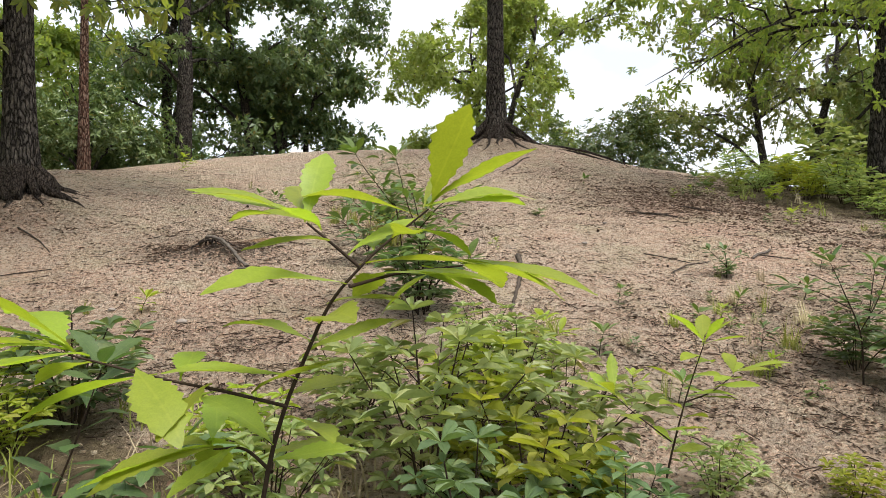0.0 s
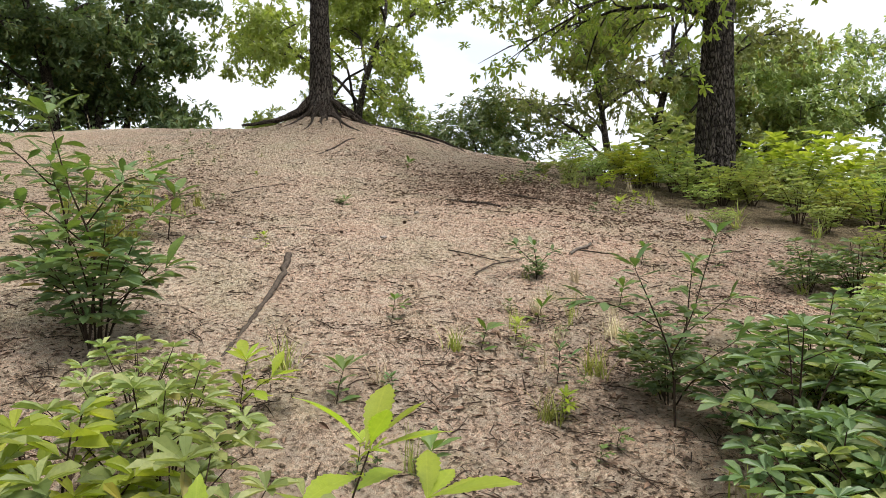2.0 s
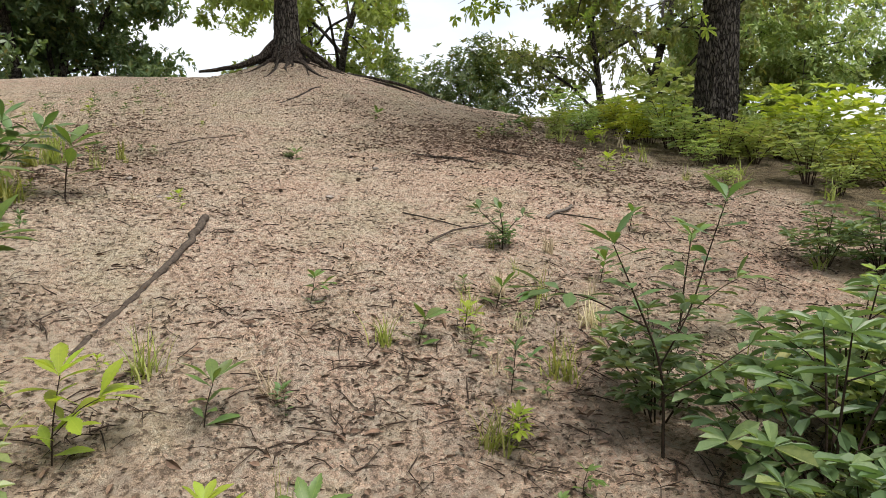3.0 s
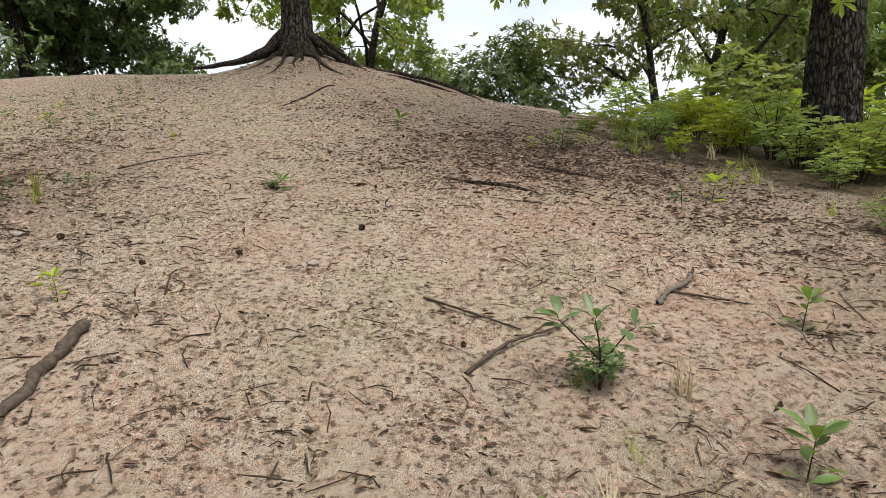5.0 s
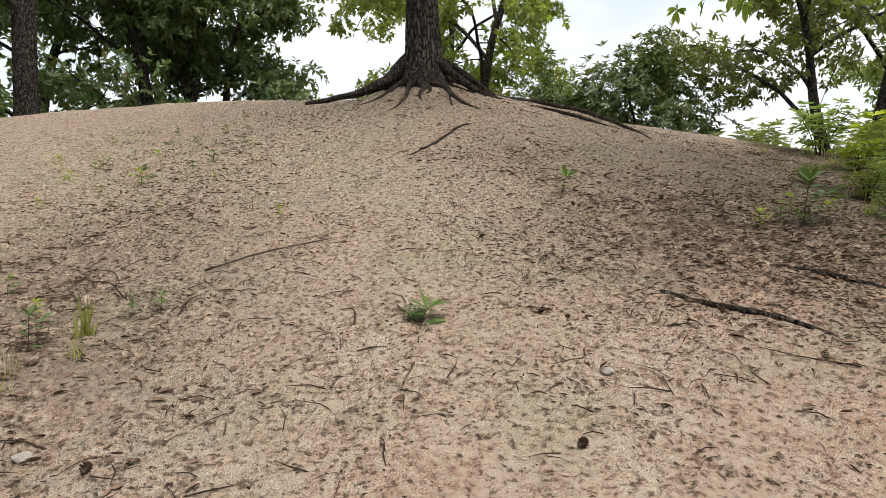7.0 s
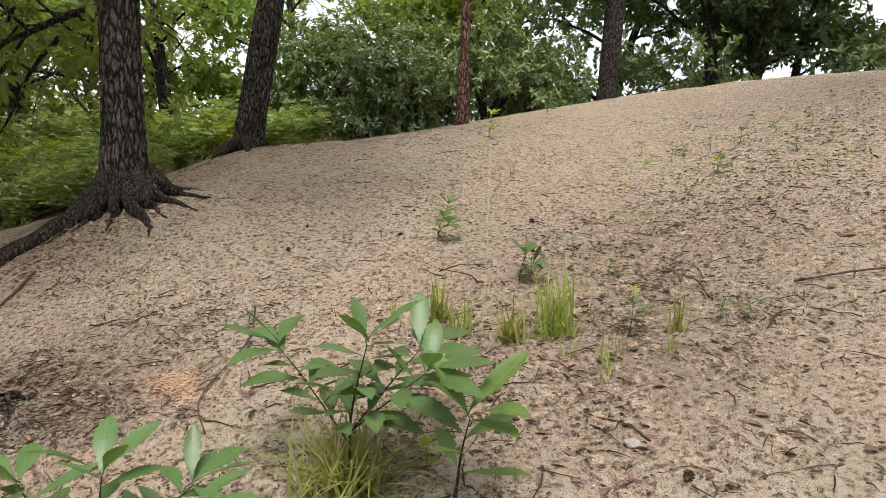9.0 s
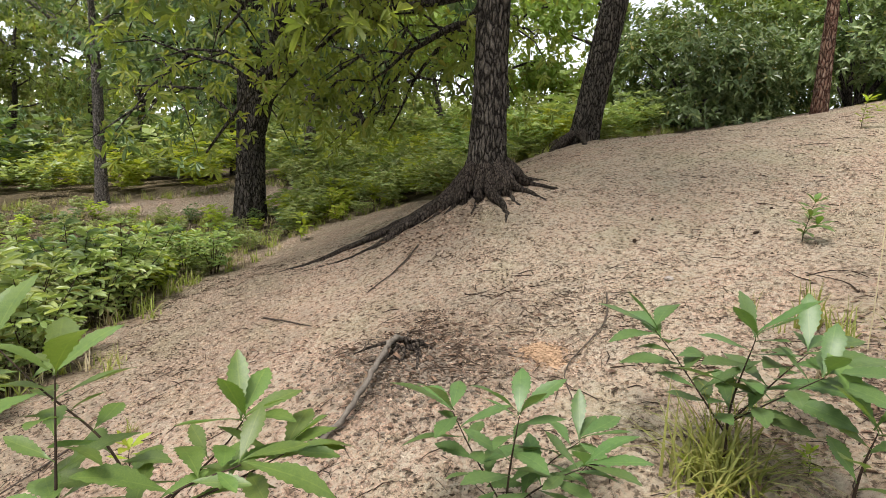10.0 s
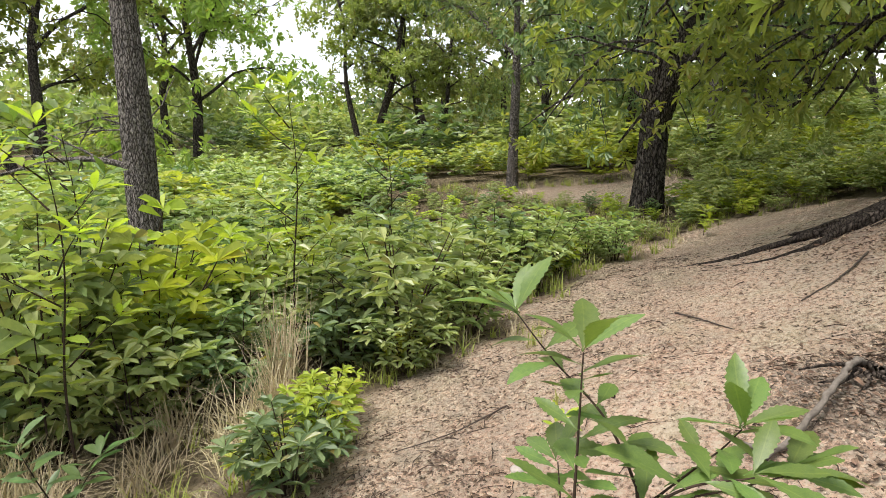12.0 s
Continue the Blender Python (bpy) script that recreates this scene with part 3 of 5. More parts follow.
def root(tree_ob, points, r0, r1, seed=0, sides=9):
    """A root that runs over the ground from a tree's foot; points: x, y and the height over the ground."""
    rng = np.random.default_rng(seed)
    o = tree_ob.matrix_world.translation
    p = bend([(x, y, on_ground(x, y) + dz) for x, y, dz in points], 6 * len(points))
    for i in range(len(p)):
        lift = np.interp(i / (len(p) - 1), np.linspace(0, 1, len(points)), [q[2] for q in points])
        p[i][2] = on_ground(p[i][0], p[i][1]) + lift
    sway = np.cumsum(rng.normal(0, r0 * 0.14, (len(p), 3)), axis=0) * np.linspace(0, 1, len(p))[:, None]
    p += sway * np.array([1, 1, 0.15])
    s = Shape()
    tt = np.linspace(0, 1, len(p))
    s.tube(p - np.array(o), (r0 * (1 - tt) ** 1.3 + r1) * (1 + 0.12 * np.sin(9 * tt + seed)), sides, 0.18, 5, seed)
    part("root", s.mesh("root", ROOT), tree_ob)


# hill tree on its root mound
hill_tree = tree((1.03, 13.0), 10.5, 0.195, (0.008, 0.0), 3.2, 3.0, 14000, 0.12, LEAF_OAK, BARK, 11,
                 "dark-barked oak with exposed roots on a bare sandy mound", limbs=12, droop=0.7, flare=1.75, bend_at=-0.1)
for k in range(22):
    a = k * 2 * math.pi / 22 + 0.3
    ln = (0.62, 1.0, 0.75, 1.25, 0.5)[k % 5]
    c, s_, c2, s2 = math.cos(a), math.sin(a), math.cos(a + 0.3 * math.sin(3 * k)), math.sin(a + 0.3 * math.sin(3 * k))
    root(hill_tree, [(1.03 + 0.15 * c, 13.0 + 0.15 * s_, 0.2), (1.03 + 0.27 * c, 13.0 + 0.27 * s_, 0.02), (1.03 + 0.6 * ln * c2, 13.0 + 0.6 * ln * s2, 0.0),
                     (1.03 + ln * c, 13.0 + ln * s_, -0.03)], 0.05 if k % 3 else 0.075, 0.007, k)
root(hill_tree, [(0.9, 13.0, 0.3), (0.62, 12.95, 0.08), (0.3, 12.9, 0.08), (0.0, 12.85, 0.10), (-0.3, 12.8, 0.16)], 0.075, 0.02, 31)
root(hill_tree, [(1.15, 12.9, 0.25), (1.6, 12.8, 0.03), (2.1, 12.9, -0.04), (2.7, 12.7, 0.03), (3.4, 12.6, -0.03)], 0.04, 0.012, 32)
root(hill_tree, [(1.2, 13.0, 0.25), (1.9, 13.2, -0.03), (2.8, 13.1, 0.05), (3.3, 12.7, 0.02), (3.6, 12.2, -0.04)], 0.034, 0.012, 33)

# oak with the drooping crown
oak = tree((-4.74, 7.08), 8.5, 0.175, (-0.02, 0.015), 2.1, 3.1, 24000, 0.125, LEAF_OAK, BARK, 23,
           "rough-barked oak with spreading roots and low drooping branches", limbs=15, droop=0.62, flare=1.75, low_reach=1.0, rise=0.7,
           own_limbs=((1.65, 3.5, 2.0, 0.35), (2.0, 4.3, 2.6, 0.15), (2.4, 3.9, 3.4, 0.1), (2.2, 5.0, 2.2, 0.35), (1.9, 2.9, 2.6, 0.2)))
for k, (a, ln) in enumerate(((3.2, 1.0), (3.45, 1.4), (3.7, 1.75), (3.9, 1.3), (4.1, 1.6), (4.3, 1.0), (4.55, 0.8), (4.85, 0.6), (5.2, 0.5), (5.7, 0.45), (6.1, 0.8), (6.5, 0.6), (0.6, 0.8), (1.2, 0.6), (1.8, 0.8), (2.6, 1.0))):
    c, s_ = math.cos(a), math.sin(a)
    root(oak, [(-4.74 + 0.12 * c, 7.08 + 0.12 * s_, 0.2), (-4.74 + 0.32 * c, 7.08 + 0.32 * s_, 0.05), (-4.74 + 0.65 * ln * math.cos(a + 0.12), 7.08 + 0.65 * ln * math.sin(a + 0.12), 0.0),
               (-4.74 + ln * math.cos(a + 0.02), 7.08 + ln * math.sin(a + 0.02), -0.03)], 0.065 + 0.016 * (k % 3), 0.008, 50 + k)
root(oak, [(-4.85, 7.0, 0.1), (-5.1, 6.6, 0.05), (-5.3, 6.1, 0.04), (-5.6, 5.4, 0.0), (-6.0, 4.8, -0.03)], 0.04, 0.012, 71)
root(oak, [(-4.8, 6.9, 0.1), (-4.88, 6.4, 0.05), (-4.95, 5.9, 0.0), (-5.2, 5.2, -0.02)], 0.034, 0.01, 72)

lean_tree = tree((-7.72, 9.68), 9.0, 0.21, (0.04, 0.16), 3.2, 2.8, 7500, 0.16, LEAF_OAK, BARK, 37, "dark leaning oak at the edge of the sandy slope", limbs=11, flare=1.5)
for k, (a, ln) in enumerate(((4.0, 0.9), (5.0, 0.8), (5.9, 1.0), (3.2, 0.8))):
    c, s_ = math.cos(a), math.sin(a)
    root(lean_tree, [(-7.72 + 0.15 * c, 9.68 + 0.15 * s_, 0.15), (-7.72 + 0.5 * c, 9.68 + 0.5 * s_, 0.03), (-7.72 + ln * c, 9.68 + ln * s_, -0.03)], 0.08, 0.015, 80 + k)

tree((-8.5, 14.95), 6.6, 0.135, (-0.005, 0.01), 4.6, 0.7, 0, 0.1, LEAF_OAK, BARK_RED, 41, "dead trunk with reddish peeling bark standing on the crest", limbs=2, flare=1.2, category="dead tree", name="dead_tree")
tree((-8.25, 20.0), 10.5, 0.27, (0.02, 0.0), 2.2, 3.6, 9000, 0.2, LEAF_DEEP, BARK, 43, "dark-trunked tree behind the crest of the hill", limbs=12, flare=1.2)
tree((-11.35, 4.9), 9.0, 0.29, (0.03, 0.03), 2.2, 3.6, 30000, 0.15, LEAF_DEEP, BARK, 47, "broad forked oak with dark drooping foliage in the hollow", limbs=16, fork=(1.75, 1.6, 1.4),
     droop=0.75, flare=1.35, low_reach=1.05, rise=0.75)
tree((-14.8, 1.75), 6.5, 0.14, (0.01, 0.01), 2.4, 2.2, 3500, 0.16, LEAF_DEEP, BARK_GREY, 53, "slim grey-barked tree beside the sandy trail", limbs=9)
tree((-5.3, -0.95), 9.0, 0.205, (-0.02, -0.035), 3.6, 3.0, 4000, 0.15, LEAF_OAK, BARK_GREY, 59, "grey fissured trunk rising out of dense shrubs", limbs=9, own_limbs=((1.9, 4.4, 2.4, 0.3), (2.2, 4.1, 2.2, 0.4)))
tree((6.98, 10.1), 9.5, 0.29, (0.012, 0.0), 2.9, 3.6, 20000, 0.125, LEAF_OAK, BARK, 61, "stout dark oak among bright green undergrowth", limbs=12, fork=(2.9, 1.4, 0.5), droop=0.55,
     flare=1.25, own_limbs=((2.8, 3.2, 2.7, 0.5), (3.1, 3.6, 2.6, 0.5), (2.9, 2.7, 2.6, 0.6)))
tree((-15.6, 6.4), 7.5, 0.16, (0.0, 0.0), 2.6, 2.4, 3000, 0.17, LEAF_FAR, BARK_GREY, 67, "pale-trunked tree in the green undergrowth", limbs=9)

# trees beyond the crest and in the woods, not so near
FAR_TREES = [
    # x, y, tall, trunk, crown low, crown wide, leaf colour, label
    (1.6, 28.0, 9.5, 0.22, 1.6, 4.4, LEAF_PALE, "pale green tree with an airy crown behind the crest"),
    (12.6, 23.0, 8.4, 0.24, 1.4, 4.6, LEAF_FAR, "broad green tree with several stems beyond the slope"),
    (17.5, 24.0, 7.5, 0.22, 1.2, 3.8, LEAF_SHRUB, "leafy green tree beyond the sandy slope"),
    (21.0, 27.0, 8.0, 0.24, 1.4, 4.0, LEAF_FAR, "rounded green tree far beyond the slope"),
    (26.0, 22.0, 9.5, 0.25, 1.5, 4.5, LEAF_FAR, "tall green tree at the far edge"),
    (-7.2, 25.0, 8.0, 0.22, 1.0, 3.6, LEAF_DEEP, "dense dark tree behind the crest"),
    (-11.0, 24.0, 10.0, 0.25, 1.2, 4.0, LEAF_DEEP, "dense dark tree behind the crest"),
    (-14.5, 21.0, 6.5, 0.2, 1.4, 3.0, LEAF_OAK, "dense dark tree behind the crest"),
    (-6.0, 25.5, 5.6, 0.16, 0.6, 2.2, LEAF_DEEP, "dense dark tree behind the crest"),
    (-19.0, 17.0, 8.5, 0.22, 1.5, 3.8, LEAF_OAK, "woodland tree on the hill's far side"),
    (-16.0, 12.0, 6.5, 0.18, 1.0, 3.2, LEAF_PALE, "bright green woodland tree in the hollow"),
    (-20.0, 9.0, 8.0, 0.2, 1.4, 3.6, LEAF_FAR, "woodland tree beyond the trail"),
    (-22.5, 4.5, 8.5, 0.22, 1.6, 3.8, LEAF_FAR, "woodland tree beyond the trail"),
    (-25.0, 9.5, 10.0, 0.25, 1.6, 4.2, LEAF_DEEP, "woodland tree beyond the trail"),
    (-27.0, 1.0, 9.0, 0.22, 2.0, 3.8, LEAF_FAR, "woodland tree beyond the trail"),
    (-27.2, -7.6, 8.5, 0.22, 2.6, 3.4, LEAF_PALE, "forked woodland tree with an open crown"),
    (-30.0, -5.0, 8.0, 0.15, 2.2, 2.8, LEAF_FAR, "slim woodland tree by the far sand"),
    (-33.0, -2.0, 9.5, 0.2, 2.0, 3.6, LEAF_FAR, "woodland tree beside the far sand patch"),
    (-43.0, -9.0, 10.0, 0.25, 1.6, 4.5, LEAF_DEEP, "distant tall woodland tree beyond the hollow"),
    (-40.0, 2.0, 11.0, 0.25, 1.6, 4.8, LEAF_FAR, "distant tall woodland tree beyond the hollow"),
    (-38.0, 10.0, 11.0, 0.25, 1.6, 4.8, LEAF_DEEP, "distant tall woodland tree beyond the hollow"),
    (-33.0, 16.0, 11.0, 0.25, 1.6, 4.8, LEAF_FAR, "distant tall woodland tree beyond the hollow"),
    (-17.5, -9.5, 8.0, 0.2, 2.4, 3.4, LEAF_PALE, "open-crowned tree above the shrubs"),
    (-12.5, -11.0, 8.5, 0.2, 2.4, 3.4, LEAF_OAK, "open-crowned tree above the shrubs"),
    (-24.0, -16.0, 9.0, 0.22, 2.0, 3.8, LEAF_FAR, "woodland tree beyond the shrubs"),
    (-16.0, -19.0, 9.0, 0.22, 1.8, 3.8, LEAF_FAR, "woodland tree beyond the shrubs"),
]
for k, (x, y, tall, r, low, wide, mat, label) in enumerate(FAR_TREES):
    tree((x, y), tall, r, (0.02 * math.sin(k), 0.02 * math.cos(2 * k)), low, wide, (30000 if k == 0 else 20000 if k < 9 else 11000), 0.24, mat, BARK, 100 + k, label, limbs=15, near=False, spread=0.5, droop=0.55, rise=0.95, stems=1 + (k * 7 % 5 < 3))


def round_bush(x, y, tall, wide, mat, leaves, leaf, seed, label):
    """A dense rounded evergreen bush with many upright stems."""
    rng = np.random.default_rng(seed)
    ob = thing("bush", pose(x, y, on_ground(x, y)), label, "bush")
    st, lf = Shape(), Shape()
    for k in range(14):
        a, e = rng.uniform(0, 6.283), rng.uniform(0.3, 1.4)
        end = np.array([math.cos(a) * math.cos(e) * wide, math.sin(a) * math.cos(e) * wide, 0.15 + math.sin(e) * tall]) * 0.8
        st.tube(bend([(0.1 * math.cos(a), 0.1 * math.sin(a), -0.1), end * np.array([0.35, 0.35, 0.55]), end], 8), np.linspace(0.05, 0.01, 8), 5)
    lump = rng.normal(0, 1, (60, 3))
    lump[:, 2] = np.abs(lump[:, 2]) * 0.9
    lump /= np.linalg.norm(lump, axis=1)[:, None]
    grow = rng.uniform(0.62, 0.95, (60, 1))
    n = leaves // 8
    pick = rng.integers(0, 60, n)
    ball = rng.normal(0, 1, (n, 3))
    ball /= np.linalg.norm(ball, axis=1)[:, None]
    ball *= rng.random((n, 1)) ** 0.3 * rng.uniform(0.16, 0.34, 60)[pick][:, None]
    at = (lump[pick] * grow[pick] + ball) * np.array([wide, wide, tall])
    at[:, 2] = np.abs(at[:, 2]) + 0.05
    lead = ball * 4 + lump[pick] * 0.7 + rng.normal(0, 0.25, (n, 3)) + np.array([0, 0, 0.4])
    blades(lf, *rosettes(rng, at, lead, 8, leaf), 0.40)
    part("stem", st.mesh("stem", BARK), ob)
    part("foliage", lf.mesh("foliage", mat, False), ob)


round_bush(-11.4, 14.4, 3.0, 2.5, LEAF_GLOSSY, 22000, 0.16, 201, "large dense dark evergreen bush behind the crest")
round_bush(-15.0, 16.5, 2.2, 2.0, LEAF_GLOSSY, 14000, 0.18, 202, "large dense dark evergreen bush behind the crest")
round_bush(-9.6, 17.0, 2.8, 2.2, LEAF_GLOSSY, 14000, 0.17, 203, "dense dark evergreen bush behind the crest")
round_bush(7.2, 24.5, 4.2, 2.6, LEAF_DEEP, 14000, 0.22, 204, "rounded dark green bush beyond the crest")
round_bush(4.6, 25.5, 3.6, 2.0, LEAF_DEEP, 10000, 0.22, 205, "rounded green bush beyond the crest")

# ---- shrubs ----
WALKED = [(-0.1, -1.0), (0.06, 0.36), (0.5, 0.92), (1.04, 1.58), (1.69, 2.9), (1.6, 3.7), (1.55, 4.7), (1.3, 5.2), (1.0, 5.35), (0.97, 4.6)]


def from_walk(x, y):
    best = 99.0
    for (a, b), (c, d) in zip(WALKED, WALKED[1:]):
        t = max(0.0, min(1.0, ((x - a) * (c - a) + (y - b) * (d - b)) / ((c - a) ** 2 + (d - b) ** 2)))
        best = min(best, math.hypot(x - a - t * (c - a), y - b - t * (d - b)))
    return best


def shrub_meshes(seed, tall, wide, stems, leaf, mat, per=26, ferny=False):
    rng = np.random.default_rng(seed)
    st, lf = Shape(), Shape()
    at, al, ln = [], [], []
    for k in range(stems):
        a = k * 2.4 + rng.uniform(-0.4, 0.4)
        reach = wide * math.sqrt((k + 0.3) / stems) * rng.uniform(0.8, 1.1)
        h = tall * rng.uniform(0.6, 1.0) * (1.05 - 0.35 * reach / wide)
        line = bend([(0.04 * math.cos(a), 0.04 * math.sin(a), -0.06), (0.45 * reach * math.cos(a), 0.45 * reach * math.sin(a), 0.5 * h), (reach * math.cos(a), reach * math.sin(a), h)], 9)
        st.tube(line, np.linspace(0.009, 0.003, 9), 4)
        for j in range(4):
            f = 0.35 + 0.16 * j
            p = line[int(f * 8)]
            b = a + rng.uniform(-1.6, 1.6)
            tl = rng.uniform(0.10, 0.26) * tall
            tip = p + np.array([math.cos(b) * tl, math.sin(b) * tl, 0.45 * tl])
            st.tube(np.stack([p, (p + tip) / 2 + np.array([0, 0, 0.02]), tip]), [0.004, 0.003, 0.002], 3)
            for q in range(8):
                c = q * 2.4 + rng.uniform(-0.3, 0.3)
                at.append(p + (tip - p) * (0.55 + 0.45 * (q > 2)))
                al.append((math.cos(c) + 0.5 * math.cos(b), math.sin(c) + 0.5 * math.sin(b), rng.uniform(-0.05, 0.55)))
                ln.append(leaf * rng.uniform(0.65, 1.15))
        for q in range(per // 2):
            top = q < 8
            g = 1.0 if top else 0.35 + 0.6 * (q - 8) / max(1, per // 2 - 9)
            i = min(7, int(g * 8))
            p = line[i] + (line[i + 1] - line[i]) * (g * 8 - i)
            c = q * 2.4 + rng.uniform(-0.3, 0.3)
            at.append(p)
            al.append((math.cos(c), math.sin(c), rng.uniform(0.1, 0.75) if top else rng.uniform(-0.1, 0.4)))
            ln.append(leaf * rng.uniform(0.75, 1.25))
    n = len(at)
    lf.leaves(at, al, np.array([0, 0, 1.0]) + rng.normal(0, 0.28, (n, 3)), ln, 0.28 if ferny else 0.36, 0.22, 0.22)
    far = Shape()
    blades(far, np.array(at), np.array(al), np.array([0, 0, 1.0]) + rng.normal(0, 0.28, (n, 3)), np.array(ln), 0.4 if ferny else 0.55)
    return st.mesh("stem", TWIG), lf.mesh("foliage", mat, False), far.mesh("far_foliage", mat, False)


SHRUBS = {
    "oak": [shrub_meshes(300 + k, 0.95, 0.52, 9, 0.14, LEAF_SHRUB, 28) for k in range(4)],
    "deep": [shrub_meshes(310 + k, 0.9, 0.5, 9, 0.145, LEAF_DEEP, 26) for k in range(3)],
    "fresh": [shrub_meshes(320 + k, 0.8, 0.45, 7, 0.15, LEAF_FRESH, 20) for k in range(3)],
    "ferny": [shrub_meshes(330 + k, 0.8, 0.55, 10, 0.13, LEAF_FERN if k else LEAF_SHRUB, 30, True) for k in range(3)],
}
SHRUB_LABEL = {
    "oak": "leafy green oak shrub with serrated leaves", "deep": "dark green leafy shrub in the thicket",
    "fresh": "low shrub with fresh yellow-green leaves", "ferny": "bright green feathery undergrowth shrub",
}


def shrub(kind, x, y, scale, turn, variant, tall=1.0, group=""):
    st, lf, _ = SHRUBS[kind][variant % len(SHRUBS[kind])]
    m = pose(x, y, on_ground(x, y), 0, 0, turn)
    ob = thing("shrub", m, SHRUB_LABEL[kind], "shrub", group)
    ob.scale = (scale, scale, scale * tall)
    part("stem", st, ob)
    part("foliage", lf, ob)
    return ob


def mesh_arrays(me):
    v = np.empty(len(me.vertices) * 3, dtype=np.float32)
    me.vertices.foreach_get("co", v)
    q = np.empty(len(me.loops), dtype=np.int32)
    me.loops.foreach_get("vertex_index", q)
    return v.reshape(-1, 3), q.reshape(-1, 4)


rng = np.random.default_rng(77)


CLEAR = [(-3.0, 2.45, 0.5), (-2.6, 2.45, 0.5), (-1.6, 1.6, 0.5), (-2.3, 2.0, 0.5), (-1.8, 1.2, 0.5), (-1.75, 2.3, 0.6), (-2.3, 2.75, 0.4)]


def scatter(count, box, kinds, scale, gap, group, inside=0.25, keep=0.75, joined="", rim=0.6):
    """Shrubs over a stretch of the plan; joined: a label, for far growth that nobody could count."""
    done, tries, heap = [], 0, {}
    while len(done) < count and tries < count * 40:
        tries += 1
        x, y = rng.uniform(box[0], box[2]), rng.uniform(box[1], box[3])
        g = growth(x, y) + wobble(x, y)
        if g < inside or from_walk(x, y) < keep or any(math.hypot(x - a, y - b) < c for a, b, c in CLEAR):
            continue
        if any(abs(x - a) < gap and abs(y - b) < gap for a, b in done):
            continue
        done.append((x, y))
        s = rng.uniform(*scale) * min(1.0, rim + 0.5 * g)
        kind, turn, var, tall = kinds[int(rng.integers(len(kinds)))], rng.uniform(0, 360), int(rng.integers(9)), rng.uniform(0.85, 1.15)
        if not joined:
            shrub(kind, x, y, s, turn, var, tall, group)
            continue
        v, q = mesh_arrays(SHRUBS[kind][var % len(SHRUBS[kind])][2])
        c, w = math.cos(radians(turn)), math.sin(radians(turn))
        v = np.stack([(v[:, 0] * c - v[:, 1] * w) * s + x, (v[:, 0] * w + v[:, 1] * c) * s + y, v[:, 2] * s * tall + on_ground(x, y)], -1)
        heap.setdefault(kind, Shape()).add(v, q)
    for kind, shape in heap.items():
        tagged(new("undergrowth", shape.mesh("undergrowth", SHRUBS[kind][0][1].materials[0], False)), joined, "undergrowth", kind="stuff")


# thicket in the hollow, thinner farther off
FAR_GREEN = "mixed green undergrowth filling the hollow and the woods"
scatter(150, (-7.5, -3.5, -1.6, 4.6), ["oak", "oak", "deep", "oak", "fresh"], (0.85, 1.25), 0.36, "shrubs of the thicket")
scatter(90, (-14, -9, -6, -0.5), ["oak", "deep", "oak", "fresh", "oak"], (1.0, 1.4), 0.55, "", joined=FAR_GREEN)
scatter(120, (-13.5, -0.5, -7.0, 6.5), ["oak", "fresh", "deep", "ferny"], (0.3, 0.5), 0.34, "", joined=FAR_GREEN)
scatter(120, (-26, -12, -14.5, 13), ["oak", "fresh", "oak", "fresh"], (1.0, 1.7), 0.9, "", joined=FAR_GREEN)
scatter(70, (-44, -22, -20, 16), ["oak", "fresh", "deep"], (1.8, 3.0), 1.6, "", joined=FAR_GREEN)
scatter(34, (-13, 8.5, -8, 14), ["fresh", "oak", "ferny"], (0.9, 1.4), 0.6, "", joined=FAR_GREEN)
scatter(190, (-15.5, 5.5, -7, 11.5), ["oak", "fresh", "ferny"], (0.5, 0.85), 0.34, "", 0.15, joined=FAR_GREEN)
scatter(36, (2.2, 1.2, 4.8, 5.6), ["deep", "oak", "deep"], (0.6, 0.85), 0.34, "shrubs at the foot of the slope", 0.05, 0.8)
# bright undergrowth along the east side
scatter(74, (4.2, 4.5, 9.5, 14.5), ["ferny", "ferny", "oak", "oak", "fresh"], (0.65, 0.95), 0.40, "undergrowth below the oak", 0.15, rim=0.3)
scatter(40, (8, 6, 18, 22), ["ferny", "fresh", "oak"], (1.1, 1.7), 0.9, "", joined=FAR_GREEN)
scatter(26, (-13, 22, 9, 27), ["oak", "fresh", "deep"], (0.7, 1.1), 0.9, "", joined=FAR_GREEN)
# shrubs by the start of the walk
for k, (x, y, sc) in enumerate(((-0.35, 1.85, 0.58), (0.05, 2.05, 0.72), (0.3, 2.4, 0.8), (-0.1, 2.6, 0.85), (0.5, 2.85, 0.72), (-0.65, 2.25, 0.6), (-1.05, 2.0, 0.5),
                                (0.15, 3.05, 0.75), (-0.45, 3.0, 0.6), (0.35, 3.35, 0.6), (-0.05, 1.62, 0.5), (0.62, 2.3, 0.55), (-0.9, 2.7, 0.5))):
    shrub(("oak", "deep", "fresh", "oak", "oak")[k % 5], x, y, sc, 77 * k, k, 1.1, "shrubs at the foot of the slope")
for k, (x, y, sc) in enumerate(((2.5, 2.95, 0.68), (2.8, 3.45, 0.8), (2.95, 2.8, 0.85), (3.25, 3.85, 0.75), (2.62, 2.45, 0.7), (3.35, 3.2, 0.9), (2.3, 2.1, 0.6))):
    shrub("deep", x, y, sc, 97 * k, k, 0.95, "shrubs at the foot of the slope")


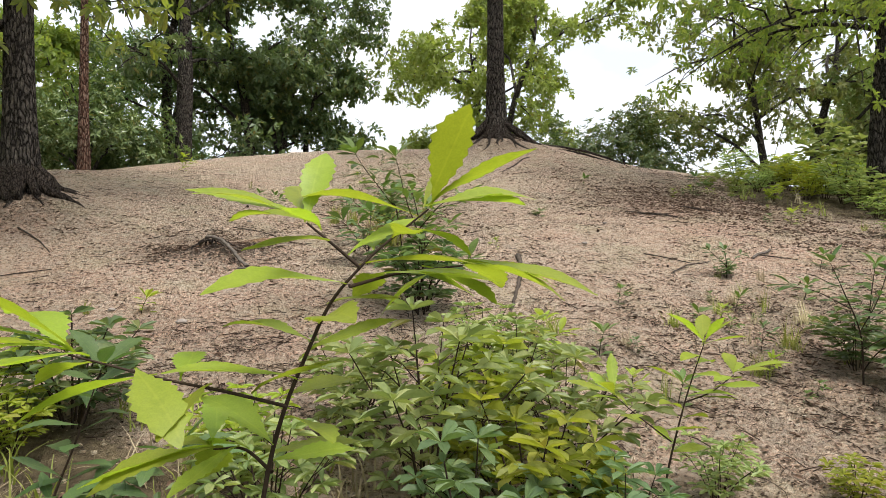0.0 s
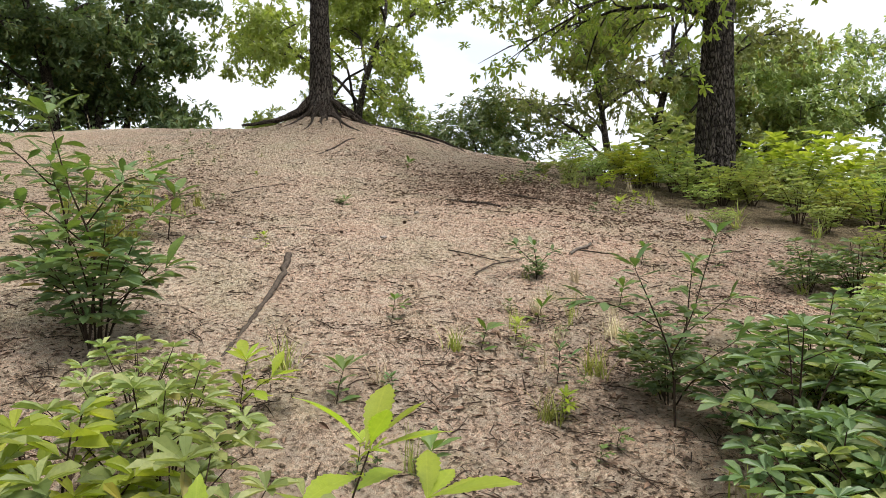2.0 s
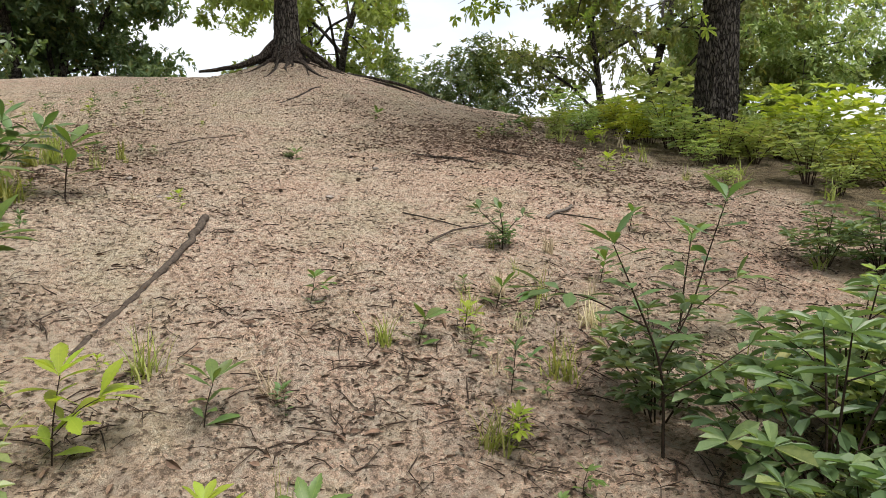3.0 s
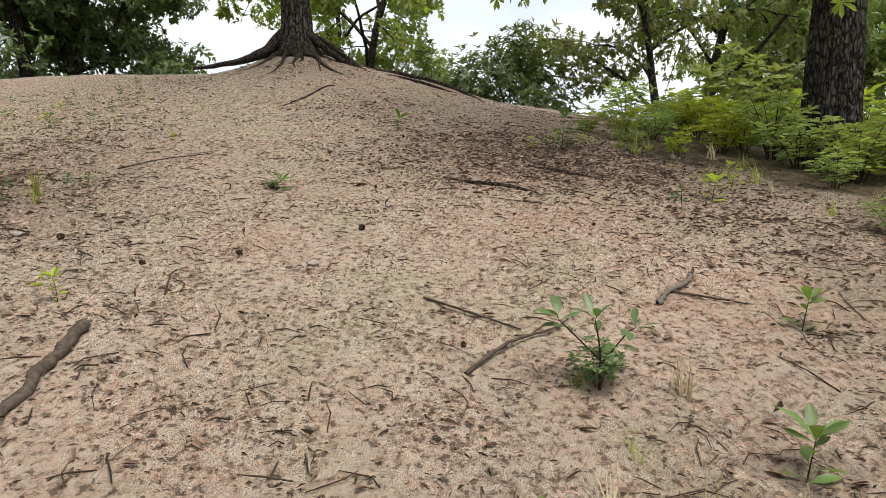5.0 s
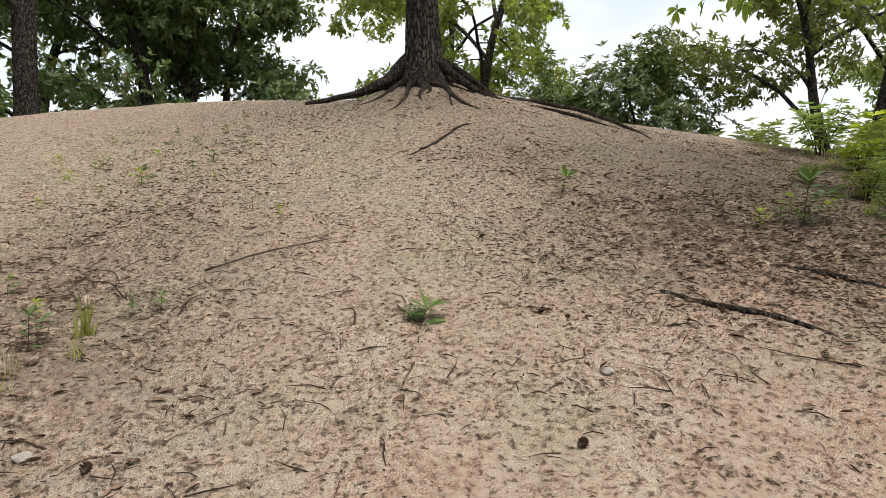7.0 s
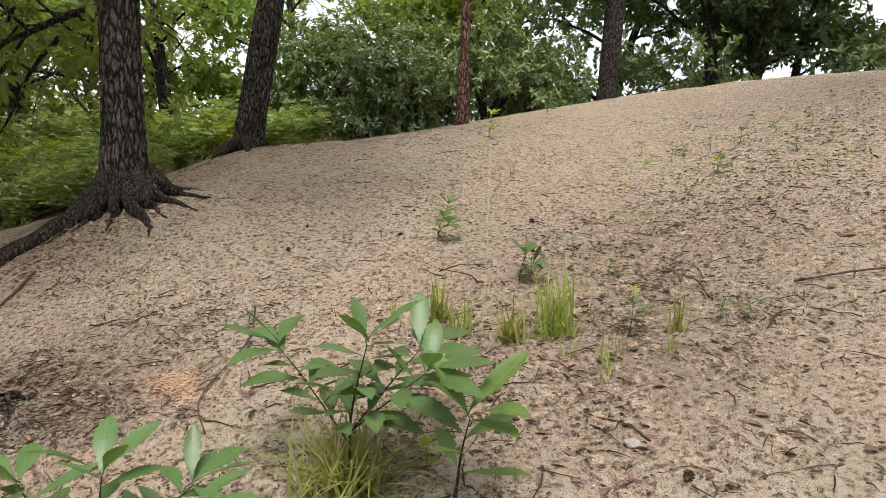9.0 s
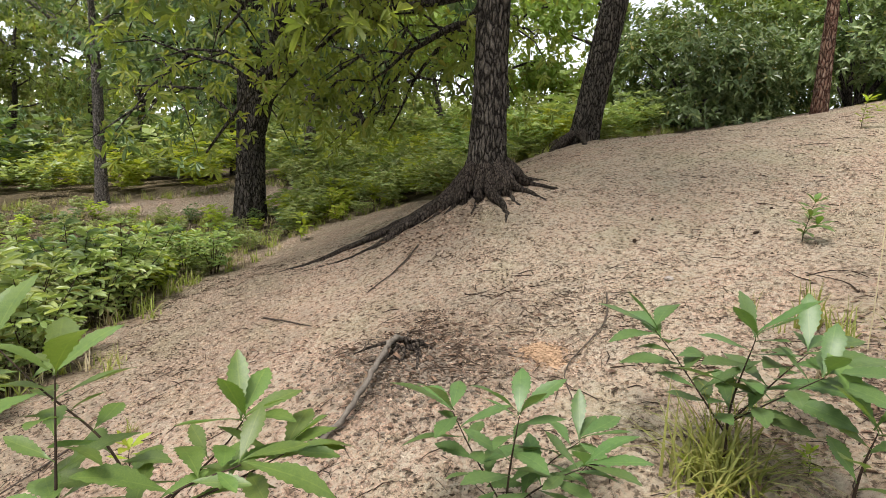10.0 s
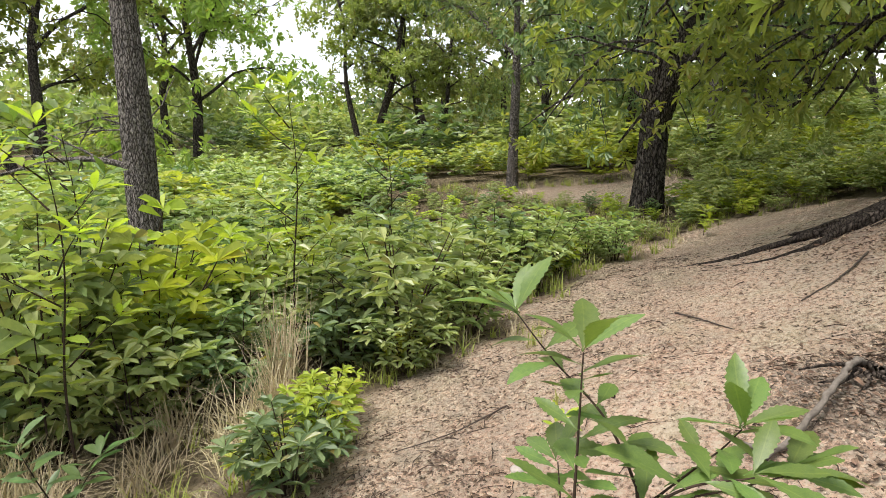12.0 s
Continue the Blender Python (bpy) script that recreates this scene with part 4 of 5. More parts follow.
for k, (kind, x, y, sc) in enumerate((("fresh", 1.35, 2.3, 0.34), ("fresh", 1.1, 2.05, 0.3), ("fresh", 1.55, 1.95, 0.38), ("oak", 1.95, 2.4, 0.45), ("fresh", 1.75, 2.75, 0.3), ("oak", 1.15, 2.75, 0.36),
                                      ("deep", -0.2, 4.6, 0.8), ("deep", 2.55, 4.0, 0.55), ("fresh", -2.5, 2.8, 0.62), ("fresh", -2.15, 2.95, 0.58), ("fresh", -1.9, 2.75, 0.42), ("fresh", -3.5, 3.0, 0.5), ("oak", -3.9, 3.15, 0.6), ("oak", 0.2, 3.8, 0.5))):
    shrub(kind, x, y, sc, 131 * k, k, 1.0, "shrubs at the foot of the slope")
for k, (x, y, sc) in enumerate(((-3.2, 0.9, 1.5), (-2.7, 0.4, 1.55), (-3.7, 0.2, 1.6), (-2.15, 0.85, 1.45), (-4.3, 1.0, 1.3))):
    shrub("oak" if k % 2 else "fresh", x, y, sc, 61 * k, k, 1.45, "shrubs of the thicket")
scatter(60, (-6, -7, 9, 1.2), ["oak", "deep", "fresh"], (0.8, 1.2), 0.7, "", keep=1.1, joined="green shrubs behind the start of the walk")


def distant_woods():
    """The far wood that closes the view beyond the hollow and the slope."""
    r = np.random.default_rng(909)
    for lo, hi, most, label in ((135, 203, 6.0, "distant wood closing the view beyond the hollow"), (202, 212, 2.6, "low distant wood closing the view beyond the hollow"), (211, 252, 6.0, "distant wood closing the view beyond the hollow"), (15, 62, 6.0, "distant wood closing the view beyond the slope")):
        s = Shape()
        at = []
        for k in range(int((hi - lo) * 3.2)):
            a, d = radians(r.uniform(lo, hi)), r.uniform(46, 62)
            top = r.uniform(0.35, 1.0) * most
            c = np.array([d * math.cos(a), 5 + d * math.sin(a), 0])
            n = 95
            p = r.normal(0, 1, (n, 3)) * np.array([1.5, 1.5, 1.0])
            p[:, 2] = np.abs(p[:, 2]) * 0.9 + top * r.random() * 0.95
            at.append(c + p + np.array([0, 0, 0.3]))
        at = np.concatenate(at)
        n = len(at)
        blades(s, at, r.normal(0, 1, (n, 3)), np.array([0, 0, 1.0]) + r.normal(0, 0.5, (n, 3)), r.uniform(0.35, 0.8, n), 0.8)
        tagged(new("distant_woods", s.mesh("distant_woods", LEAF_FAR, False)), label, "woods", kind="stuff")


distant_woods()
for sets in SHRUBS.values():
    for one in sets:
        bpy.data.meshes.remove(one[2])


# ---- saplings with single leaves ----
def leaf_mesh(name, mat, seed, wide, curl, teeth=1.0):
    """A toothed leaf one metre long, folded along its rib and curved."""
    r = np.random.default_rng(seed)
    n = 21
    t = np.linspace(0, 1, n)
    half = wide * np.sin(np.pi * np.clip(t, 0, 1) ** 1.5) ** 0.9
    half[0], half[-1] = 0.012, 0.004
    jag = 1 + teeth * 0.10 * np.where(np.arange(n) % 2, 1, -1) + r.normal(0, 0.03, n)
    z = -curl * t**2 + 0.03 * np.sin(5 * t + seed)
    rib = np.stack([t, 0.03 * np.sin(3 * t + seed), z], -1)
    wave = 0.25 * half + 0.014 * np.sin(t * 9 + seed)
    left = rib + np.stack([0.03 * half, half * jag, wave], -1)
    right = rib + np.stack([0.03 * half, -half * jag, wave * 0.9], -1)
    s = Shape()
    i = np.arange(n - 1)
    s.add(np.concatenate([rib, left, right]), np.concatenate([np.stack([i, i + 1, n + i + 1, n + i], -1), np.stack([i + 1, i, 2 * n + i, 2 * n + i + 1], -1)]))
    return s.mesh(name, mat)


LEAF_SETS = {k: [leaf_mesh("leaf", m, 7 * j + 1, 0.142 + 0.02 * j, 0.2 + 0.16 * j) for j in range(3)]
             for k, m in (("fresh", SINGLE_FRESH), ("shrub", SINGLE_MID), ("deep", SINGLE_DEEP))}


def put_leaf(ob, kind, p, d, length, roll, which):
    d = Vector(d).normalized()
    side = Vector((0, 0, 1)).cross(d)
    side = side.normalized() if side.length > 1e-3 else Vector((1, 0, 0))
    up = d.cross(side)
    m = Matrix((d, side, up)).transposed().to_4x4()
    le = part("leaf", LEAF_SETS[kind][which % 3], ob)
    le.matrix_local = Matrix.Translation(p) @ m @ pose(0, 0, 0, roll, 0, 0) @ Matrix.Scale(length, 4)


def sapling(stem, branches, leaf, kind, seed, label, gap=0.055, thick=0.006, bare=0.45, whorl=4):
    """A young tree: a thin stem, side branches and toothed leaves, alternate and in a tuft at each tip. Points: x, y, z."""
    r = np.random.default_rng(seed)
    x, y = stem[0][0], stem[0][1]
    o = np.array([x, y, on_ground(x, y)])
    ob = thing("sapling", pose(*o), label, "sapling")
    for k, line in enumerate([stem] + list(branches)):
        p = bend(np.array(line, dtype=float), 8 * len(line)) - o
        if k == 0:
            p[0][2] = -0.04
        s = Shape()
        s.tube(p, np.linspace(thick if k == 0 else thick * 0.55, 0.0016, len(p)), 6)
        twig = part("stem" if k == 0 else "branch", s.mesh("stem", TWIG), ob)
        run = np.concatenate([[0], np.cumsum(np.linalg.norm(np.diff(p, axis=0), axis=1))])
        q, j = run[-1] * (bare if k == 0 else 0.18), 0
        while q < run[-1]:
            at = np.array([np.interp(q, run, p[:, c]) for c in range(3)])
            ahead = np.array([np.interp(min(q + 0.02, run[-1]), run, p[:, c]) for c in range(3)]) - at
            ahead = ahead / (np.linalg.norm(ahead) + 1e-6)
            a = j * 2.5 + r.uniform(-0.4, 0.4)
            d = np.array([math.cos(a), math.sin(a), r.uniform(-0.15, 0.35)]) + 0.55 * ahead
            put_leaf(twig, kind, Vector(at), d, 1.3 * leaf * r.uniform(0.7, 1.15), r.uniform(-25, 25), int(r.integers(3)))
            q += 0.62 * gap * r.uniform(0.8, 1.3)
            j += 1
        ahead = p[-1] - p[-4]
        ahead = ahead / (np.linalg.norm(ahead) + 1e-6)
        for j in range(whorl):
            a = j * 6.283 / whorl + r.uniform(-0.4, 0.4)
            d = np.array([math.cos(a), math.sin(a), r.uniform(0.0, 0.5)]) * 0.8 + ahead
            put_leaf(twig, kind, Vector(p[-1]), d, 1.35 * leaf * r.uniform(0.8, 1.2), r.uniform(-20, 20), int(r.integers(3)))
    return ob


def up_from(x, y, pts):
    """Points given as offsets and heights over the ground at x, y."""
    z = on_ground(x, y)
    return [(x + a, y + b, z + c) for a, b, c in pts]


# foreground sapling at the start
sapling([(-0.36, 0.98, 0.0), (-0.34, 0.98, 0.6), (-0.314, 1.0, 1.106), (-0.234, 1.0, 1.363), (-0.163, 1.0, 1.47), (-0.057, 1.03, 1.563)],
        [[(-0.163, 1.0, 1.47), (-0.21, 1.0, 1.51), (-0.25, 1.02, 1.54)], [(-0.278, 1.0, 1.253), (-0.36, 0.96, 1.285), (-0.44, 0.93, 1.31), (-0.56, 0.9, 1.35)],
         [(-0.30, 1.0, 1.15), (-0.36, 1.05, 1.17), (-0.42, 1.08, 1.16)], [(-0.18, 1.0, 1.44), (-0.1, 1.05, 1.46), (0.0, 1.1, 1.47)]],
        0.135, "fresh", 401, "slender sapling with bright yellow-green toothed leaves", 0.05, 0.006, 0.7, 5)
# saplings on the slope's foot
x, y = -0.22, 4.55
sapling(up_from(x, y, [(0, 0, 0), (0.03, 0, 0.45), (-0.08, 0, 0.8), (-0.16, 0, 1.12)]),
        [up_from(x, y, [(0, 0, 0.1 + 0.1 * k), (0.2 * math.cos(2.4 * k), 0.2 * math.sin(2.4 * k), 0.28 + 0.1 * k), (0.36 * math.cos(2.4 * k), 0.36 * math.sin(2.4 * k), 0.38 + 0.09 * k)]) for k in range(7)],
        0.12, "shrub", 403, "bushy young oak standing alone on the sand", 0.045, 0.008, 0.3)
x, y = 0.78, 2.42
sapling(up_from(x, y, [(0, 0, 0), (0.03, 0, 0.3), (0.1, 0, 0.6), (0.18, 0.02, 0.82)]),
        [up_from(x, y, [(0.05, 0, 0.45), (-0.08, 0.02, 0.55), (-0.16, 0.03, 0.62)]), up_from(x, y, [(0.1, 0, 0.6), (0.2, 0, 0.64), (0.3, 0.03, 0.7)])],
        0.12, "fresh", 405, "thin sapling with fresh yellow-green leaves", 0.07, 0.006, 0.5)
x, y = 2.45, 3.78
sapling(up_from(x, y, [(0, 0, 0), (-0.02, 0, 0.3), (-0.12, 0, 0.55), (-0.2, 0, 0.72)]),
        [up_from(x, y, [(-0.03, 0, 0.3), (0.08, 0, 0.5), (0.16, 0.02, 0.7), (0.2, 0.0, 0.86)]), up_from(x, y, [(-0.08, 0, 0.45), (-0.28, 0, 0.55), (-0.42, 0, 0.58)]),
         up_from(x, y, [(-0.02, 0, 0.2), (0.1, -0.1, 0.32), (0.22, -0.12, 0.4)])],
        0.095, "deep", 407, "dark-leaved sapling with bent stems beside the sand", 0.05, 0.006, 0.35)
x, y = 2.95, 4.5
sapling(up_from(x, y, [(0, 0, 0), (0.02, 0, 0.25), (0.05, 0, 0.5)]), [up_from(x, y, [(0, 0, 0.1), (0.2, 0, 0.25), (0.3, 0, 0.3)])], 0.1, "shrub", 408, "small leafy sapling beside the sand", 0.05)
x, y = -1.2, 1.95
sapling(up_from(x, y, [(0, 0, 0), (-0.05, 0, 0.3), (0.05, 0, 0.6), (0.12, 0, 0.8)]),
        [up_from(x, y, [(0, 0, 0.2), (-0.2, 0, 0.4), (-0.35, 0, 0.5)]), up_from(x, y, [(0, 0, 0.4), (0.22, 0, 0.5), (0.36, 0, 0.55)])], 0.12, "deep", 409, "dark-leaved sapling at the edge of the sand", 0.05)
# saplings beside the turn
sapling([(-0.30, 4.74, 1.1), (-0.34, 4.71, 1.45), (-0.386, 4.686, 1.776), (-0.433, 4.669, 1.833), (-0.508, 4.596, 1.936), (-0.584, 4.461, 2.038), (-0.64, 4.36, 2.13)],
        [[(-0.386, 4.686, 1.776), (-0.45, 4.79, 1.85), (-0.49, 4.86, 1.90), (-0.50, 4.90, 1.95)], [(-0.39, 4.69, 1.79), (-0.43, 4.86, 1.83), (-0.45, 4.99, 1.88)]],
        0.118, "shrub", 411, "young oak with fresh toothed leaves on the bare slope", 0.052, 0.006, 0.62, 6)
x, y = -0.72, 5.68
sapling(up_from(x, y, [(0, 0, 0), (0.02, 0, 0.25), (0.03, 0.02, 0.45)]),
        [up_from(x, y, [(0, 0, 0.12), (-0.12, -0.08, 0.28), (-0.2, -0.12, 0.38)]), up_from(x, y, [(0, 0, 0.12), (0.1, 0.1, 0.26), (0.18, 0.16, 0.34)]), up_from(x, y, [(0, 0, 0.1), (-0.05, 0.16, 0.22), (-0.08, 0.3, 0.28)])], 0.135, "deep", 413, "low young oak with long dark toothed leaves", 0.042)
x, y = -0.62, 6.42
sapling(up_from(x, y, [(0, 0, 0), (0, 0, 0.25), (0.05, 0.02, 0.5)]),
        [up_from(x, y, [(0, 0, 0.15), (-0.2, -0.05, 0.33), (-0.32, -0.08, 0.42)]), up_from(x, y, [(0, 0, 0.2), (0.16, 0.06, 0.36), (0.24, 0.1, 0.44)]), up_from(x, y, [(0, 0, 0.2), (0.02, 0.18, 0.36), (0.0, 0.3, 0.42)])],
        0.15, "deep", 415, "low young oak growing out of a grass tuft", 0.042)
x, y = -0.27, 6.55
sapling(up_from(x, y, [(0, 0, 0), (0.02, 0, 0.2), (0.05, 0.0, 0.33)]), [], 0.17, "shrub", 417, "seedling with long drooping toothed leaves", 0.06)
shrub("deep", 2.46, 5.66, 0.2, 20, 1, 1.0)
shrub("deep", 1.13, 8.15, 0.13, 60, 2, 0.7)
x, y = 2.46, 5.64
sapling(up_from(x, y, [(0, 0, 0), (0.0, 0, 0.12), (-0.02, 0.0, 0.24)]), [up_from(x, y, [(0, 0, 0.08), (0.1, 0.02, 0.18), (0.14, 0.03, 0.2)]), up_from(x, y, [(0, 0, 0.1), (-0.1, 0.02, 0.2), (-0.14, 0.03, 0.24)])],
        0.07, "deep", 419, "small dark green seedling standing on bare sand", 0.045)
for k, (x, y, h, kind) in enumerate(((1.16, 8.13, 0.06, "shrub"), (-2.6, 8.75, 0.12, "shrub"), (-2.3, 8.4, 0.16, "shrub"), (-4.9, 11.8, 0.3, "fresh"), (-1.3, 8.1, 0.16, "deep"), (2.15, 10.1, 0.12, "shrub"),
                                     (-5.9, 14.4, 0.4, "shrub"), (1.75, 4.55, 0.1, "shrub"), (2.2, 4.9, 0.1, "shrub"), (0.95, 4.05, 0.14, "shrub"), (0.55, 3.9, 0.26, "fresh"), (2.9, 5.2, 0.12, "shrub"),
                                     (3.5, 6.0, 0.12, "shrub"), (4.3, 8.0, 0.14, "fresh"), (-2.1, 4.35, 0.1, "fresh"), (3.7, 9.6, 0.3, "deep"), (-8.2, 5.6, 0.35, "fresh"), (1.25, 3.5, 0.12, "shrub"))):
    sapling(up_from(x, y, [(0, 0, 0), (0.01, 0, 0.5 * h), (0.03, 0.01, h)]), [up_from(x, y, [(0, 0, 0.3 * h), (0.3 * h, 0, 0.6 * h), (0.5 * h, 0.1 * h, 0.7 * h)])] if h > 0.15 else [],
            0.07 + 0.08 * h, kind, 430 + k, "tiny leafy seedling growing in the sand", 0.035, 0.003, 0.2, 5)
# sprouts strewn over the slope
r_sp = np.random.default_rng(451)
SPROUTS = [sapling(up_from(x, y, [(0, 0, 0), (0.01, 0, 0.5 * h), (0.02, 0.01, h)]), [up_from(x, y, [(0, 0, 0.4 * h), (0.25 * h, 0.1 * h, 0.7 * h), (0.5 * h, 0.2 * h, 0.75 * h)])],
                   0.05, kind, 452 + k, "little leafy sprout growing in the sand", 0.03, 0.002, 0.25, 5)
           for k, (x, y, h, kind) in enumerate(((1.3, 4.9, 0.12, "shrub"), (2.05, 4.2, 0.17, "deep"), (1.0, 3.55, 0.14, "fresh"), (-1.4, 10.9, 0.12, "shrub")))]
for x0, y0, sx, sy, n in ((1.7, 4.3, 0.75, 0.65, 26), (-1.7, 11.5, 0.6, 1.0, 20), (-0.6, 8.3, 0.5, 0.5, 8), (3.9, 9.3, 0.45, 0.8, 14), (-0.3, 5.6, 0.4, 0.5, 5), (-2.2, 12.9, 0.6, 0.5, 8)):
    for k in range(n):
        x, y = r_sp.normal(x0, sx), r_sp.normal(y0, sy)
        if from_walk(x, y) > 0.35:
            copy_thing(SPROUTS[int(r_sp.integers(4))], pose(x, y, on_ground(x, y), 0, 0, r_sp.uniform(0, 360)) @ Matrix.Scale(r_sp.uniform(0.35, 0.85), 4))
# tall young trees in the thicket
for k, (x, y, h, kind) in enumerate(((-1.75, 1.55, 2.3, "fresh"), (-2.35, 1.05, 2.4, "shrub"), (-3.5, 2.05, 2.35, "fresh"), (-4.9, 2.3, 1.8, "shrub"))):
    sapling(up_from(x, y, [(0, 0, 0), (0.04, 0.02, 0.35 * h), (-0.03, 0.05, 0.7 * h), (0.02, 0.03, h)]),
            [up_from(x, y, [(0, 0.02, f * h), (0.16 * math.cos(9 * f * 2.4), 0.16 * math.sin(9 * f * 2.4), f * h + 0.14), (0.3 * math.cos(9 * f * 2.4), 0.3 * math.sin(9 * f * 2.4), f * h + 0.26)]) for f in (0.4, 0.48, 0.56, 0.64, 0.72, 0.8, 0.87)],
            0.12, kind, 460 + k, "tall young tree standing above the thicket", 0.06, 0.011, 0.35, 5)


# ---- grass ----
def tuft_mesh(seed, count, tall, wide, mat, width=0.006):
    r = np.random.default_rng(seed)
    s = Shape()
    for k in range(count):
        a, h = r.uniform(0, 6.283), tall * r.uniform(0.3, 1.15)
        reach = wide * r.uniform(0.2, 1.1)
        b = np.array([r.normal(0, 1), r.normal(0, 1), 0]) * 0.22 * wide
        t = np.linspace(0, 1, 5)[:, None]
        d = np.array([math.cos(a), math.sin(a), 0])
        line = b + d * reach * 1.25 * t**1.6 + np.array([0, 0, 1]) * (h * (t - 0.55 * min(1.3, reach / max(h, 0.01)) * t**3)) - np.array([0, 0, 0.01])
        sd = np.array([-math.sin(a), math.cos(a), 0]) * width * (1.05 - t)
        v = np.concatenate([line - sd, line + sd])
        i = np.arange(4)
        s.add(v, np.stack([i, i + 5, i + 6, i + 1], -1))
    return s.mesh("grass_tuft", mat, False)


def tuft(x, y, seed, count, tall, wide, mat, label, width=0.006):
    ob = new("grass_tuft", tuft_mesh(seed, count, tall, wide, mat, width))
    ob.matrix_world = pose(x, y, on_ground(x, y))
    tagged(ob, label, "grass")


tuft(-0.60, 6.38, 501, 190, 0.36, 0.28, GRASS_GREEN, "arching green grass tuft below a young oak")
tuft(-0.72, 7.66, 502, 110, 0.38, 0.16, GRASS_GREEN, "upright yellow-green grass tuft on the sand")
tuft(-0.82, 7.5, 503, 60, 0.26, 0.14, GRASS_GREEN, "upright yellow-green grass tuft on the sand")
tuft(-1.31, 7.46, 504, 60, 0.26, 0.1, GRASS_GREEN, "small yellow-green grass tuft on the sand")
tuft(-1.1, 7.4, 505, 40, 0.24, 0.12, GRASS_GREEN, "small yellow-green grass tuft on the sand")
tuft(-0.85, 7.1, 506, 70, 0.22, 0.14, GRASS_DRY, "withered brownish grass tuft on the sand")
stalk = thing("dry_stalk", pose(-1.0, 7.46, on_ground(-1.0, 7.46)), "tall thin pale dry stalk standing in the sand", "stalk")
stalk_shape = Shape()
stalk_shape.tube(bend([(0, 0, -0.03), (-0.03, 0.04, 0.25), (-0.1, 0.12, 0.55), (-0.2, 0.22, 0.93)], 16), np.linspace(0.0028, 0.0015, 16), 5)
part("stem", stalk_shape.mesh("stem", GRASS_DRY), stalk)
tuft(-0.3, 8.0, 507, 24, 0.2, 0.08, GRASS_GREEN, "sparse thin grass tuft on the sand")
for k, (x, y, n, h) in enumerate(((2.25, 5.05, 40, 0.2), (1.6, 4.55, 40, 0.18), (2.3, 4.3, 50, 0.24), (1.15, 4.2, 36, 0.18), (0.7, 4.35, 46, 0.22), (1.9, 3.9, 40, 0.2), (2.6, 4.7, 46, 0.2), (0.35, 3.85, 50, 0.3), (-2.45, 4.3, 20, 0.12), (2.75, 5.6, 30, 0.15))):
    tuft(x, y, 520 + k, n, h, 0.55 * h, GRASS_GREEN if k % 3 else GRASS_DRY, "sparse thin grass tuft on the sand", 0.004)
for k, (x, y, n, h, w) in enumerate(((-2.85, 2.3, 230, 1.0, 0.22), (-2.6, 2.4, 160, 0.75, 0.3), (-1.75, 1.0, 260, 0.8, 0.55), (-1.5, 1.5, 220, 0.6, 0.5), (-2.1, 2.4, 110, 0.45, 0.35), (-2.4, 1.7, 120, 0.7, 0.4),
                                     (-2.5, 2.2, 120, 0.55, 0.4), (-1.9, 1.9, 130, 0.5, 0.45), (-9.9, 7.2, 45, 0.8, 0.5), (-10.6, 7.8, 45, 0.8, 0.5), (-9.9, 10.6, 150, 1.0, 0.5))):
    tuft(x, y, 540 + k, n, h, w, GRASS_DRY if k < 10 else GRASS_GREEN, "tall dry straw-coloured grass clump in the thicket" if k < 10 else "tall pale green grass clump behind the oak", 0.004 + 0.006 * (k > 7))


r_tf = np.random.default_rng(561)
for k in range(44):
    x0, y0, sx, sy = ((1.8, 4.3, 0.7, 0.6), (-1.0, 7.6, 0.5, 0.4), (-1.7, 11.2, 0.7, 1.2), (2.3, 4.9, 0.6, 0.4))[k % 4]
    x, y = r_tf.normal(x0, sx), r_tf.normal(y0, sy)
    if from_walk(x, y) > 0.35:
        tuft(x, y, 562 + k, int(r_tf.integers(8, 22)), r_tf.uniform(0.09, 0.24), r_tf.uniform(0.05, 0.1), GRASS_DRY if k % 3 == 0 else GRASS_GREEN, "withered thin grass tuft on the sand" if k % 3 == 0 else "thin yellow-green grass tuft on the sand", 0.0025)


def edge_grass():
    """Fine grass along the rim of the green cover."""
    r = np.random.default_rng(611)
    for mat, n, label in ((GRASS_GREEN, 900, "fine green grass along the edge of the sand"), (GRASS_DRY, 420, "withered grass along the edge of the sand")):
        s, made = Shape(), 0
        base = [mesh_arrays(tuft_mesh(612 + k, 16, 0.22, 0.14, mat, 0.005)) for k in range(3)]
        while made < n:
            x, y = r.uniform(-16, 6.5), r.uniform(-2, 14)
            g = growth(x, y) + wobble(x, y)
            if not (-0.15 < g < (0.9 if x > -9 else 2.6)) or from_walk(x, y) < 0.5 or (x > 3 and r.random() < 0.85):
                continue
            v, q = base[made % 3]
            k = r.uniform(0.5, 1.4) * (1.0 if x > -8 else 0.9)
            s.add(v * k + np.array([x, y, on_ground(x, y)]), q)
            made += 1
        tagged(new("grass", s.mesh("grass", mat, False)), label, "grass", kind="stuff")


edge_grass()


